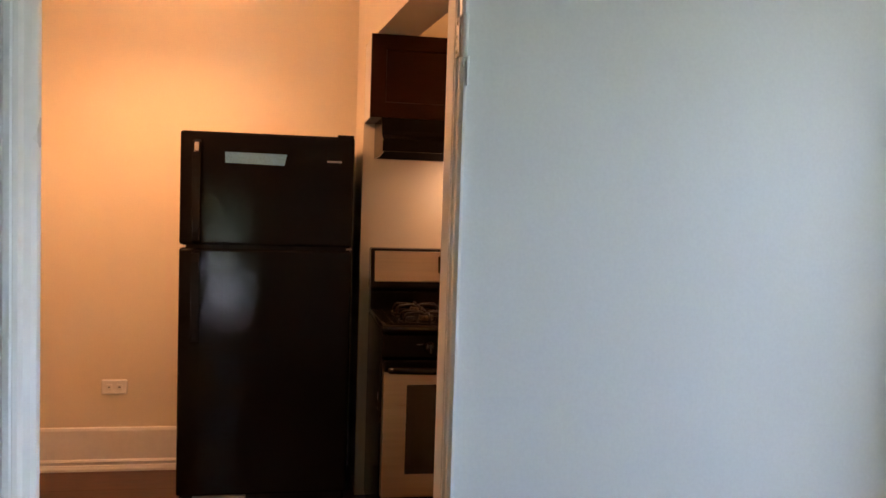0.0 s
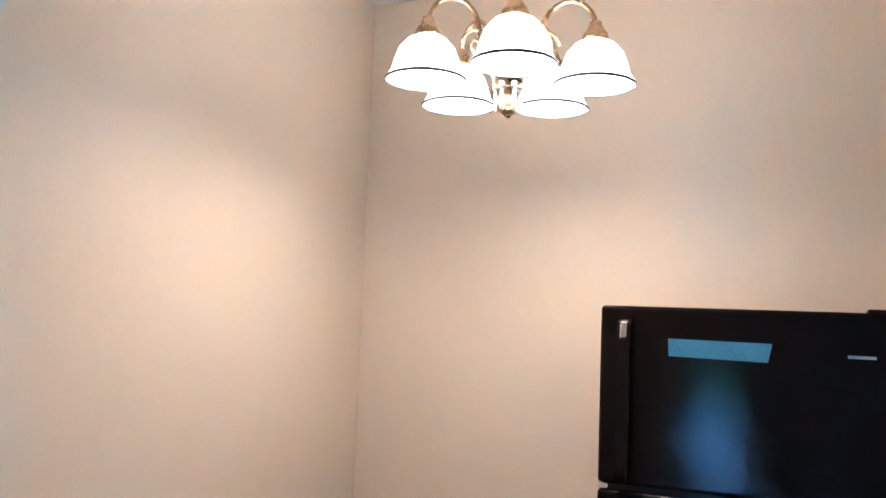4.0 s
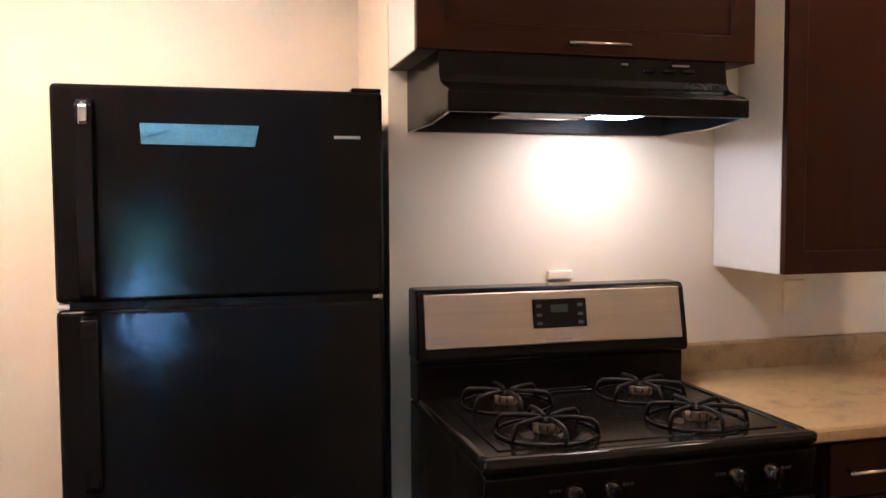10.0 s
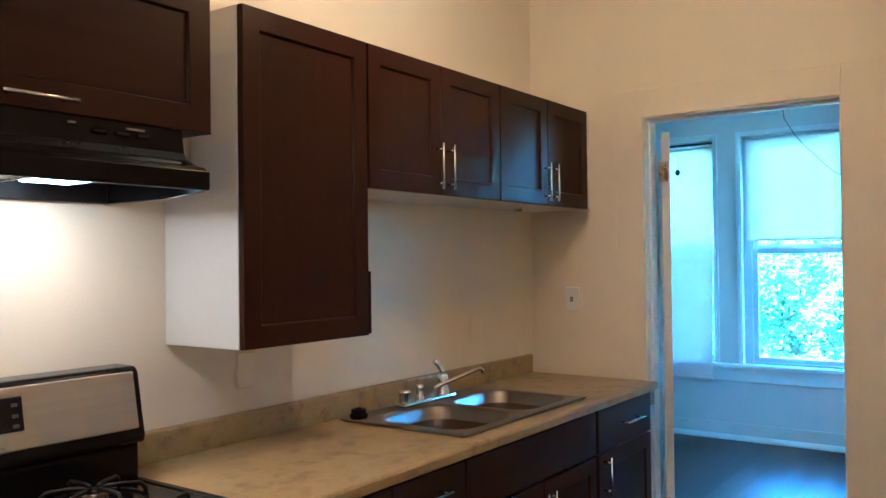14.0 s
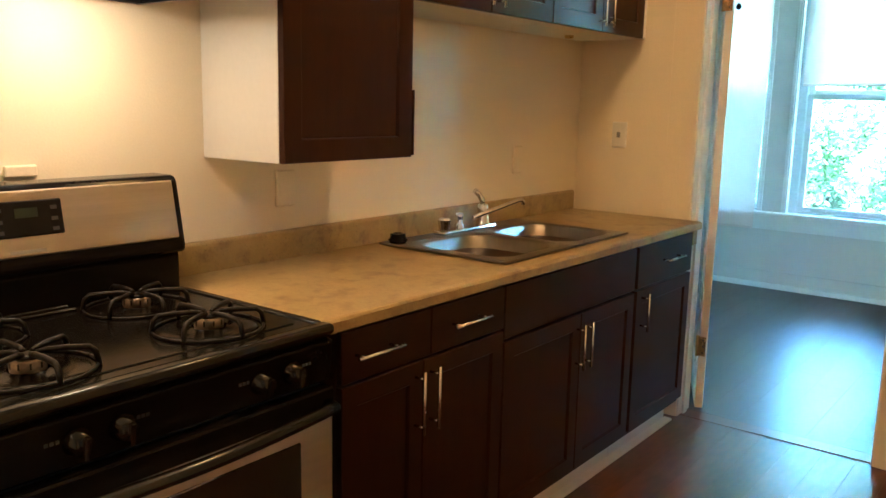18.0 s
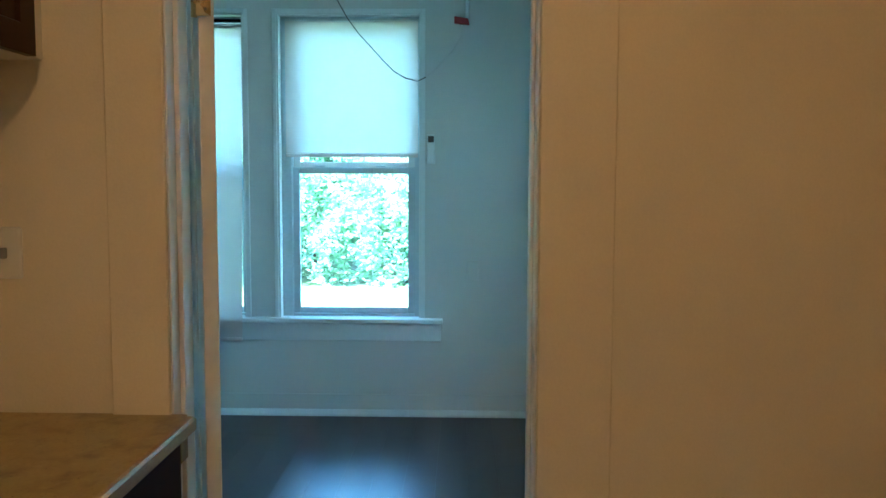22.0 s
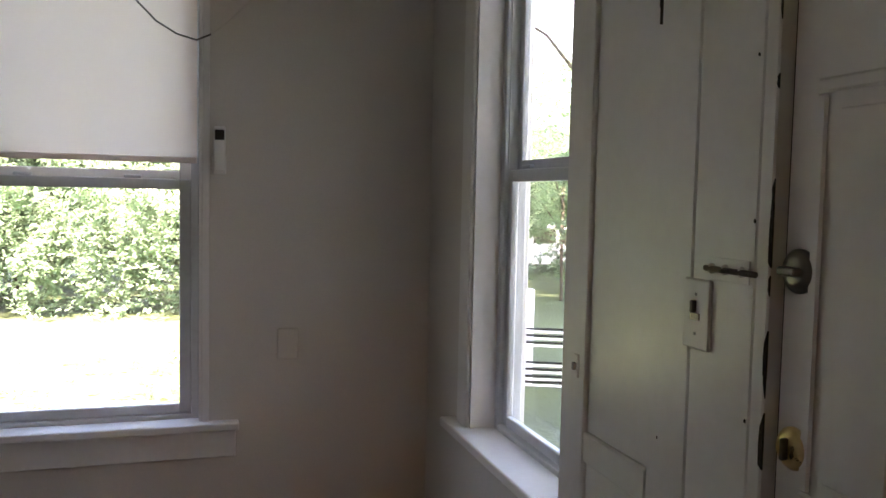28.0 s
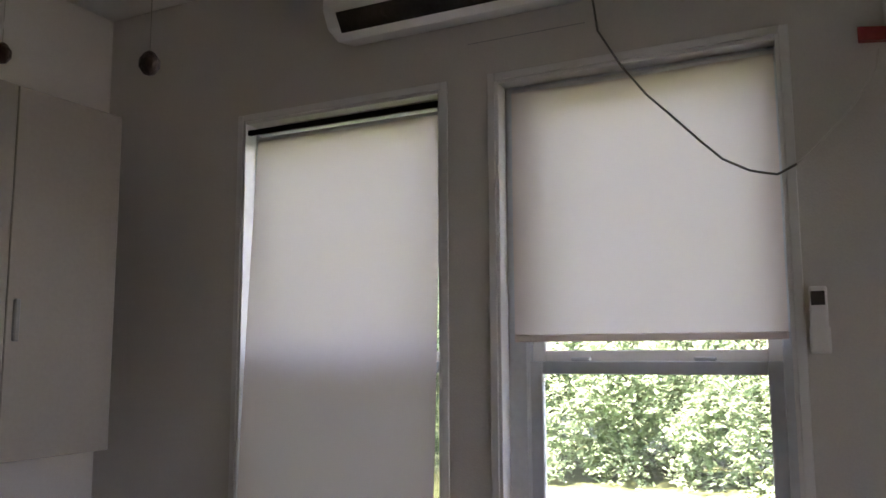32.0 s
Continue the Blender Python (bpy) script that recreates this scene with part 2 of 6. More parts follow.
BLACKE = mat("black_cooktop_enamel", (0.006, 0.005, 0.0045), 0.16, vary=0.2, scale=9, grain=120, bump=0.0, spec=0.14, rvar=0.5)
BLACKM = mat("matt_black_cast_iron", (0.009, 0.007, 0.006), 0.42, vary=0.25, grain=90, bump=0.0012, spec=0.18)
DARKGL = mat("dark_oven_glass", (0.02, 0.016, 0.012), 0.08, vary=0.05, bump=0.0)
CAPM = mat("worn_burner_cap", (0.15, 0.115, 0.08), 0.45, 0.5, vary=0.25, scale=20, grain=90, bump=0.0008)
GREYP = mat("grey_plastic", (0.28, 0.28, 0.27), 0.45, vary=0.05, bump=0.0)
WHITEP = mat("white_plastic", (0.78, 0.77, 0.74), 0.35, vary=0.02, bump=0.0)
ALU = mat("white_aluminium_frame", (0.62, 0.65, 0.66), 0.4, vary=0.05, grain=50, bump=0.0008)
TAPE = mat("blue_painters_tape", (0.10, 0.26, 0.50), 0.6, vary=0.12, scale=30, grain=120, bump=0.003)
REDP = mat("red_tape", (0.30, 0.02, 0.015), 0.5, vary=0.1)
CABLED = mat("dark_cable", (0.16, 0.14, 0.125), 0.5, vary=0.1)
CABLE = mat("grey_cable", (0.34, 0.33, 0.32), 0.5, vary=0.1)
DOT = mat("dark_wooden_pull", (0.03, 0.014, 0.010), 0.35, vary=0.2)
DOTP = mat("paint_smeared_iron", (0.34, 0.25, 0.15), 0.5, vary=0.3, scale=60, bump=0.0)
# near-black for chipped paint, and for shade in gaps put into the colour
GAP = mat("gap_shade_and_chips", (0.03, 0.022, 0.016), 0.8)
BLIND = cloth("white_roller_blind_fabric", (0.79, 0.695, 0.635), 0.38)
PANE = glass("window_glass")
SCREEN = mesh_cloth("insect_screen", (0.05, 0.05, 0.05), 0.55)
SHADE = lit_glass("lit_frosted_glass", (1.0, 0.56, 0.26), 0.14)
BULB = glowing("hood_lamp_lens", (1.0, 0.80, 0.52), 0.17)
LCD = mat("oven_clock_display", (0.008, 0.016, 0.009), 0.3, bump=0.0)
GRASS = mat("sunlit_grass", (0.056, 0.082, 0.018), 0.9, vary=0.3, scale=0.6, grain=14, bump=0.05)
LEAFA = leafy("leaf_green", (0.19, 0.28, 0.16), (0.33, 0.44, 0.27))
LEAFB = leafy("leaf_dark_green", (0.16, 0.24, 0.14), (0.27, 0.37, 0.23))
CARP = mat("pale_car_paint", (0.62, 0.58, 0.58), 0.3, vary=0.03, bump=0.0, coat=0.5)
PAVE = mat("pale_concrete", (0.48, 0.47, 0.45), 0.85, vary=0.08, scale=1.5, grain=30, bump=0.003)
BARK = mat("bark", (0.10, 0.075, 0.05), 0.9, vary=0.3, bump=0.02)
SIDING = mat("white_house_siding", (0.72, 0.72, 0.70), 0.6, vary=0.05)
ROOFM = mat("grey_roof_shingle", (0.10, 0.10, 0.10), 0.9, vary=0.2)

# ---------- mesh helpers ----------


def mesh_object(name, bm, material, smooth=False):
    me = bpy.data.meshes.new(name)
    bm.to_mesh(me)
    bm.free()
    me.materials.append(material)
    if smooth:
        for f in me.polygons:
            f.use_smooth = True
    return new(name, me)


def box(x0, x1, y0, y1, z0, z1, bev=0.0, seg=1, bm=None):
    """A block between these planes, its edges rounded by bev."""
    own = bmesh.new()
    v = [own.verts.new((x, y, z)) for x in (x0, x1) for y in (y0, y1) for z in (z0, z1)]
    for q in ((0, 1, 3, 2), (4, 6, 7, 5), (0, 4, 5, 1), (2, 3, 7, 6), (0, 2, 6, 4), (1, 5, 7, 3)):
        own.faces.new([v[i] for i in q])
    bmesh.ops.recalc_face_normals(own, faces=own.faces)
    if bev:
        bmesh.ops.bevel(own, geom=own.edges[:], offset=bev, segments=seg, affect="EDGES", profile=0.5, clamp_overlap=True)
    return own if bm is None else merge(bm, own)


def merge(bm, other):
    me = bpy.data.meshes.new("tmp")
    other.to_mesh(me)
    other.free()
    bm.from_mesh(me)
    bpy.data.meshes.remove(me)
    return bm


def rod(a, b, r, n=12, r2=None):
    """A round bar from a to b."""
    a, b = Vector(a), Vector(b)
    bm = bmesh.new()
    bmesh.ops.create_cone(bm, cap_ends=True, segments=n, radius1=r, radius2=r if r2 is None else r2, depth=(b - a).length)
    m = (b - a).to_track_quat("Z", "Y").to_matrix().to_4x4()
    bmesh.ops.transform(bm, matrix=Matrix.Translation((a + b) / 2) @ m, verts=bm.verts)
    return bm


def lathe(profile, n=24, axis_m=None):
    """A turned body from (radius, height) pairs."""
    bm = bmesh.new()
    rings = []
    for r, z in profile:
        rings.append([bm.verts.new((max(r, 1e-4) * math.cos(2 * math.pi * i / n), max(r, 1e-4) * math.sin(2 * math.pi * i / n), z)) for i in range(n)])
    for a, b in zip(rings, rings[1:]):
        for i in range(n):
            bm.faces.new((a[i], a[(i + 1) % n], b[(i + 1) % n], b[i]))
    bmesh.ops.recalc_face_normals(bm, faces=bm.faces)
    if axis_m is not None:
        bmesh.ops.transform(bm, matrix=axis_m, verts=bm.verts)
    return bm


def extrude(points, axis, a, b, bev=0.0):
    """A prism: an outline of (u, v) pairs drawn out along an axis from a to b."""
    bm = bmesh.new()

    def place(u, v, w):
        return {"x": (w, u, v), "y": (u, w, v), "z": (u, v, w)}[axis]
    p0 = [bm.verts.new(place(u, v, a)) for u, v in points]
    p1 = [bm.verts.new(place(u, v, b)) for u, v in points]
    bm.faces.new(p0), bm.faces.new(p1[::-1])
    for i in range(len(points)):
        j = (i + 1) % len(points)
        bm.faces.new((p0[i], p1[i], p1[j], p0[j]))
    bmesh.ops.recalc_face_normals(bm, faces=bm.faces)
    if bev:
        bmesh.ops.bevel(bm, geom=bm.edges[:], offset=bev, segments=2, affect="EDGES", profile=0.5, clamp_overlap=True)
    return bm


def tube(points, r, n=8):
    """A bent round bar through points."""
    pts = [Vector(p) for p in points]
    bm = bmesh.new()
    rings = []
    for i, p in enumerate(pts):
        d = (pts[min(i + 1, len(pts) - 1)] - pts[max(i - 1, 0)]).normalized()
        q = d.to_track_quat("Z", "Y")
        rings.append([bm.verts.new(p + q @ Vector((r * math.cos(2 * math.pi * k / n), r * math.sin(2 * math.pi * k / n), 0))) for k in range(n)])
    for a, b in zip(rings, rings[1:]):
        for k in range(n):
            bm.faces.new((a[k], a[(k + 1) % n], b[(k + 1) % n], b[k]))
    bm.faces.new(rings[0][::-1]), bm.faces.new(rings[-1])
    bmesh.ops.recalc_face_normals(bm, faces=bm.faces)
    return bm


def turned(bm, m):
    bmesh.ops.transform(bm, matrix=m, verts=bm.verts)
    return bm


def thing(name, at, label, category, group="", kind=""):
    """The empty base of a thing with parts."""
    ob = new(name)
    ob.empty_display_size = 0.1
    ob.location = at
    return tagged(ob, label, category, group, kind)


def part(name, bm, material, parent, label="", smooth=False, local=False):
    """One mesh under a thing or part; drawn in the room's own coordinates unless local."""
    ob = mesh_object(name, bm, material, smooth)
    ob.parent = parent
    if parent.type == "EMPTY" and not local:
        ob.matrix_parent_inverse = Matrix.Translation(-parent.location)
    if label:
        ob["label"] = label
    return ob


def solid(name, bm, material, label, category, kind="", group="", smooth=False):
    return tagged(mesh_object(name, bm, material, smooth), label, category, group, kind)


def setting(name, bm, material, label, category="wall"):
    return solid(name, bm, material, label, category, "structure")


def shaker(parent, name, x0, x1, z0, z1, y, material, stile=0.055, depth=0.02, label=""):
    """A framed door or drawer front in the plane y (front face), looking to -y; one mesh with a recessed field."""
    bm = bmesh.new()

    def ring(inset, yy):
        return [bm.verts.new(v) for v in ((x0 + inset, yy, z0 + inset), (x1 - inset, yy, z0 + inset), (x1 - inset, yy, z1 - inset), (x0 + inset, yy, z1 - inset))]
    rings = [ring(0.0, y + depth), ring(0.0, y + 0.002), ring(0.002, y), ring(stile - 0.002, y), ring(stile, y + 0.002), ring(stile + 0.003, y + 0.009)]
    bm.faces.new(rings[0])
    for a, b in zip(rings, rings[1:]):
        for i in range(4):
            bm.faces.new((a[i], a[(i + 1) % 4], b[(i + 1) % 4], b[i]))
    bm.faces.new(rings[-1])
    bmesh.ops.recalc_face_normals(bm, faces=bm.faces)
    return part(name, bm, material, parent, label)


def bar_handle(parent, a, b, out=0.032):
    """A bar pull between a and b, on two posts, standing off towards -y."""
    a, b = Vector(a), Vector(b)
    off = Vector((0, -out, 0))
    d = (b - a).normalized()
    bm = rod(a + off, b + off, 0.0048)
    merge(bm, rod(a + d * 0.02, a + d * 0.02 + off, 0.0035))
    merge(bm, rod(b - d * 0.02, b - d * 0.02 + off, 0.0035))
    return part("handle", bm, NICKEL, parent, "satin nickel bar handle", True)

# ---------- setting ----------
# plan: x to the east (towards the windows), y to the north, z up
XW, XE, XP, XF = -2.004, 3.06, 3.19, 6.19      # west wall, kitchen side and porch side of the east wall, window wall
YF, YS, YD, YK = 0.482, -1.85, -2.0, -2.33    # fridge wall, porch south wall, dining south wall, kitchen south wall
YN, YR = 1.65, -6.2                          # porch north wall, far wall of the first room
HC = 2.95                                    # ceilings
DX0, DX1, DH = -0.93, -0.006, 2.05          # first doorway
EY0, EY1, EH = -1.388, -0.575, 2.08           # kitchen-to-porch doorway

setting("wall_stove", box(-0.04, XE, 0.0, 0.12, 0, HC), WALL, "cream painted kitchen wall behind the stove and sink")
setting("wall_return", box(-0.04, 0.08, 0.12, YF, 0, HC), WALL, "short cream return wall beside the fridge")
setting("wall_fridge", box(XW - 0.12, 0.08, YF, YF + 0.12, 0, HC), WALL, "cream painted wall behind the fridge")
WEST = Matrix.Translation((XW, YF, 0)) @ Matrix.Rotation(radians(6.6), 4, "Z")  # the dining wall runs a little askew
setting("wall_west", turned(box(-0.12, 0, YD - YF - 0.2, 0.1, 0, HC), WEST), WALL, "cream painted dining wall")
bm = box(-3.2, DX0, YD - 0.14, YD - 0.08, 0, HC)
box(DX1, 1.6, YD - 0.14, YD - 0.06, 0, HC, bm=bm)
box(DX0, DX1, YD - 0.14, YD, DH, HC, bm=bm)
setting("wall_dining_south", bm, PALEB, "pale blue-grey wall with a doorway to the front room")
setting("wall_kitchen_southwest", box(DX1, 1.6, YD - 0.06, YD, 0, HC), WALL, "cream kitchen wall beside the front room doorway")
bm = box(1.48, 3.6, YK - 0.12, YK, 0, HC)
setting("wall_kitchen_south", bm, WALL, "cream kitchen wall across from the sink")
setting("wall_jog", box(1.48, 1.6, YK, YD - 0.14, 0, HC), WALL, "short piece of wall between two rooms")
setting("beam", turned(box(0.0, 0.18, YD - 0.02, 0.0, 2.135, HC), Matrix.Translation((-0.04, 0, 0)) @ Matrix.Rotation(radians(5.0), 4, "Z")), WALL, "cream painted header between dining room and kitchen", "beam")
bm = box(XE, XP, EY1, 0.12, 0, HC)
box(XE, XP, YK, EY0, 0, HC, bm=bm)
box(XE, XP, EY0, EY1, EH, HC, bm=bm)
setting("wall_kitchen_east", bm, WALL, "cream kitchen wall with the doorway to the back room")
setting("ceiling_kitchen", box(XW - 0.12, XP, YK - 0.12, YF + 0.12, HC, HC + 0.1), CEIL, "white painted ceiling", "ceiling")
setting("ceiling_porch", box(XP, XF + 0.2, YS - 0.2, YN + 0.12, HC, HC + 0.1), CEIL, "white painted ceiling of the back room", "ceiling")
bm = box(-3.2, 3.6, YR - 0.12, YK - 0.12, HC, HC + 0.1)
box(-3.2, XW - 0.12, YK - 0.12, YD, HC, HC + 0.1, bm=bm)
setting("ceiling_front_room", bm, CEIL, "white painted ceiling of the front room", "ceiling")
bm = box(-3.2, XP - 0.07, YR - 0.1, YF + 0.1, -0.12, -0.012)
box(XP - 0.07, XF + 0.15, YS - 0.2, YN + 0.1, -0.12, -0.012, bm=bm)
setting("floor", bm, SUB, "dark under-floor below the planks", "floor")

# front room
FW0, FW1, FZ0, FZ1 = -1.23, -0.86, 0.10, 1.32
bm = box(-3.2, FW0, YR - 0.12, YR, 0, HC)
box(FW1, 3.6, YR - 0.12, YR, 0, HC, bm=bm)
box(FW0, FW1, YR - 0.12, YR, 0, FZ0, bm=bm)
box(FW0, FW1, YR - 0.12, YR, FZ1, HC, bm=bm)
setting("wall_front_south", bm, WALL, "front room wall with a bright window")
# unseen wall added to block part of the window's reflection in the fridge
setting("wall_front_partition", box(-0.91, 3.0, -4.65, -4.55, 0, HC), WALL, "unseen partition added to cut the window's reflection in the fridge")
setting("wall_front_west", box(-3.2, -3.08, YR, YD - 0.14, 0, HC), WALL, "front room side wall")
# the opening is unseen, added to hold the daylight fill lamp
bm = box(3.0, 3.12, YR, -3.75, 0, HC)
box(3.0, 3.12, -2.65, YK - 0.12, 0, HC, bm=bm), box(3.0, 3.12, -3.75, -2.65, 0, 0.6, bm=bm), box(3.0, 3.12, -3.75, -2.65, 2.2, HC, bm=bm)
setting("wall_front_east", bm, WALL, "front room side wall with an unseen opening added for the fill lamp")

# back room: east wall with two tall windows, south wall with one
W1, W2, WZ0, WZ1 = (0.08, 0.92), (-0.972, -0.115), 0.60, 2.41
bm = box(XF, XF + 0.15, W1[1], YN + 0.12, 0, HC)
box(XF, XF + 0.15, W2[1], W1[0], WZ0, WZ1, bm=bm)
box(XF, XF + 0.15, YS - 0.25, W2[0], 0, HC, bm=bm)
box(XF, XF + 0.15, W2[0], W1[1], 0, WZ0, bm=bm)
box(XF, XF + 0.15, W2[0], W1[1], WZ1, HC, bm=bm)
setting("wall_east", bm, PWALL, "grey-white painted wall with two tall windows")
S0, S1, SZ0, SZ1 = 4.86, 5.655, 0.67, 2.40
bm = box(S1, XF, YS - 0.2, YS, 0, HC)
box(XP, S0, YS - 0.2, YS, 0, HC, bm=bm)
box(S0, S1, YS - 0.2, YS, 0, SZ0, bm=bm)
box(S0, S1, YS - 0.2, YS, SZ1, HC, bm=bm)
setting("wall_south", bm, PWALL, "grey-white painted wall with a window and the back door")
setting("wall_north", box(XP, XF, YN, YN + 0.12, 0, HC), PWALL, "grey-white painted end wall of the back room")
bm = box(XP - 0.13, XP, 0.12, YN + 0.12, 0, HC)
setting("wall_porch_west", bm, PWALL, "grey-white painted inner wall of the back room")



def baseboard(name, along, plane, sign, a, b, h=0.220, label="tall white painted baseboard with a shoe moulding"):
    """A tall board with a cap line and a quarter-round shoe, along x or y on the wall at plane."""
    s = sign
    prof = ((0, 0), (0.034, 0), (0.034, 0.012), (0.026, 0.028), (0.020, 0.03), (0.020, 0.040), (0.026, 0.046), (0.020, 0.056), (0.015, 0.058), (0.015, h - 0.016), (0.010, h - 0.004), (0, h))
    return setting(name, extrude([(plane + s * d, z) for d, z in prof], along, a, b), TRIM, label, "baseboard")


baseboard("baseboard_west", "y", 0, 1, YD - YF, -0.01).matrix_world = WEST
baseboard("baseboard_fridge_wall", "x", YF, -1, XW + 0.034, -0.04)
setting("baseboard_east", extrude([(XF, 0), (XF - 0.022, 0), (XF - 0.022, 0.016), (XF - 0.014, 0.034), (XF - 0.004, 0.042), (XF, 0.042)], "y", YS, YN), TRIM, "narrow white shoe moulding under the windows", "baseboard")
setting("baseboard_south", extrude([(YS, 0), (YS + 0.022, 0), (YS + 0.022, 0.016), (YS + 0.014, 0.034), (YS + 0.004, 0.042), (YS, 0.042)], "x", 4.8, XF - 0.022), TRIM, "narrow white shoe moulding", "baseboard")
setting("baseboard_board", box(XF - 0.010, XF, YS, YN, 0.042, 0.135, 0.003), PWALL, "low board painted like the window wall", "baseboard")
baseboard("baseboard_kitchen_east", "y", XE, -1, YK, EY0 - 0.164, 0.06, "low shoe moulding on the cream wall")


def casing(name, axis, plane, sign, a0, a1, top, width=0.11, thick=0.018, label="white painted door casing", mt=None, width_a=None):
    """Flat stepped casing round a doorway: along says in which axis the opening runs."""
    def prof(u0, u1, z0, z1):
        t0, t1 = plane, plane + sign * thick
        if axis == "x":
            return box(u0, u1, min(t0, t1), max(t0, t1), z0, z1, 0.003)
        return box(min(t0, t1), max(t0, t1), u0, u1, z0, z1, 0.003)
    out = []
    out.append(setting(name + "_a", prof(a0 - (width_a or width), a0, 0, top + width), mt or TRIM, label, "trim"))
    out.append(setting(name + "_b", prof(a1, a1 + width, 0, top + width), mt or TRIM, label, "trim"))
    out.append(setting(name + "_head", prof(a0, a1, top, top + width), mt or TRIM, label, "trim"))
    return out


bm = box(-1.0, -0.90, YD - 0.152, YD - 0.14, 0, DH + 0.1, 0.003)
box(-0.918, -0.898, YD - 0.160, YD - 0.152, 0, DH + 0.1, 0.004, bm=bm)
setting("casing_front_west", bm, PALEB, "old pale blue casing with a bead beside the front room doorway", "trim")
setting("casing_front_head", box(-0.846, DX1 + 0.012, YD - 0.155, YD - 0.14, DH, DH + 0.1, 0.003), TRIM, "white head casing of the front room doorway", "trim")
casing("casing_kitchen", "y", XE, -1, EY0, EY1, EH, 0.13, 0.012, label="cream painted casing round the back room doorway", mt=WALL, width_a=0.164)
casing("casing_porch", "y", XP, 1, EY0, EY1, EH, 0.11, label="white casing on the back room side")


def jamb(name, axis, plane0, plane1, a0, a1, top, stop, stop_a, label):
    """Lining boards of a doorway with a stop bead standing proud."""
    t = 0.006
    def b(u0, u1, z0, z1, p0, p1):
        return box(u0, u1, p0, p1, z0, z1, 0.002) if axis == "x" else box(p0, p1, u0, u1, z0, z1, 0.002)
    s0, s1 = stop
    bm = b(a0, a0 + t, 0, top, plane0, plane1)
    merge(bm, b(a0 + t, a0 + t + 0.008, 0, top, stop_a[0], stop_a[1]))
    setting(name + "_a", bm, TRIM, label, "trim")
    bm = b(a1 - t, a1, 0, top, plane0, plane1)
    merge(bm, b(a1 - t - 0.012, a1 - t, 0, top, s0, s1))
    setting(name + "_b", bm, TRIM, label, "trim")
    bm = b(a0 + t, a1 - t, top - t, top, plane0, plane1)
    merge(bm, b(a0 + t, a1 - t, top - t - 0.012, top - t, s0, s1))
    setting(name + "_head", bm, TRIM, label, "trim")


prof = ((DX1 - 0.006, YD + 0.004), (DX1 - 0.006, YD - 0.085), (DX1 - 0.001, YD - 0.09), (DX1 - 0.001, YD - 0.098), (DX1 - 0.007, YD - 0.102), (DX1 - 0.008, YD - 0.118), (DX1 - 0.002, YD - 0.122), (DX1 - 0.002, YD - 0.135), (DX1 - 0.006, YD - 0.139), (DX1 - 0.004, YD - 0.150), (DX1 + 0.003, YD - 0.158), (DX1 + 0.010, YD - 0.157), (DX1 + 0.012, YD - 0.14), (DX1 + 0.004, YD + 0.004))
setting("jamb_front_east", extrude(prof, "z", 0, DH), OLDPAINT, "white painted door lining with worn beads", "trim")
setting("jamb_front_west", extrude([(DX0, YD - 0.142), (-0.898, YD - 0.152), (-0.890, YD - 0.148), (-0.888, YD - 0.12), (-0.876, YD - 0.112), (-0.868, YD - 0.10), (-0.868, YD - 0.074), (DX0, YD - 0.07)], "z", 0, DH), OLDPAINT, "white painted door lining", "trim")
setting("jamb_front_head", box(DX0 + 0.006, DX1 - 0.008, YD - 0.15, YD + 0.004, DH - 0.006, DH, 0.002), OLDPAINT, "white painted head lining", "trim")
jamb("jamb_porch_door", "y", XE - 0.004, XP + 0.006, EY0, EY1, EH, (XE + 0.04, XE + 0.08), (XE + 0.058, XP - 0.012), "white painted door lining with a stop bead")
setting("threshold", box(XE + 0.02, XP - 0.02, EY0, EY1, 0.0005, 0.004, 0.002), FLOOR, "dark worn wooden threshold", "threshold")
bm = box(XE - 0.022, XE, YK, YK + 0.13, 0, 1.37, 0.003)
box(XE - 0.010, XE, YK, YK + 0.125, 1.37, 2.2, 0.003, bm=bm), box(XE - 0.030, XE, YK, YK + 0.135, 1.366, 1.378, 0.002, bm=bm)
setting("corner_board", bm, WALL, "cream painted board in the kitchen corner", "trim")


# ---------- windows ----------


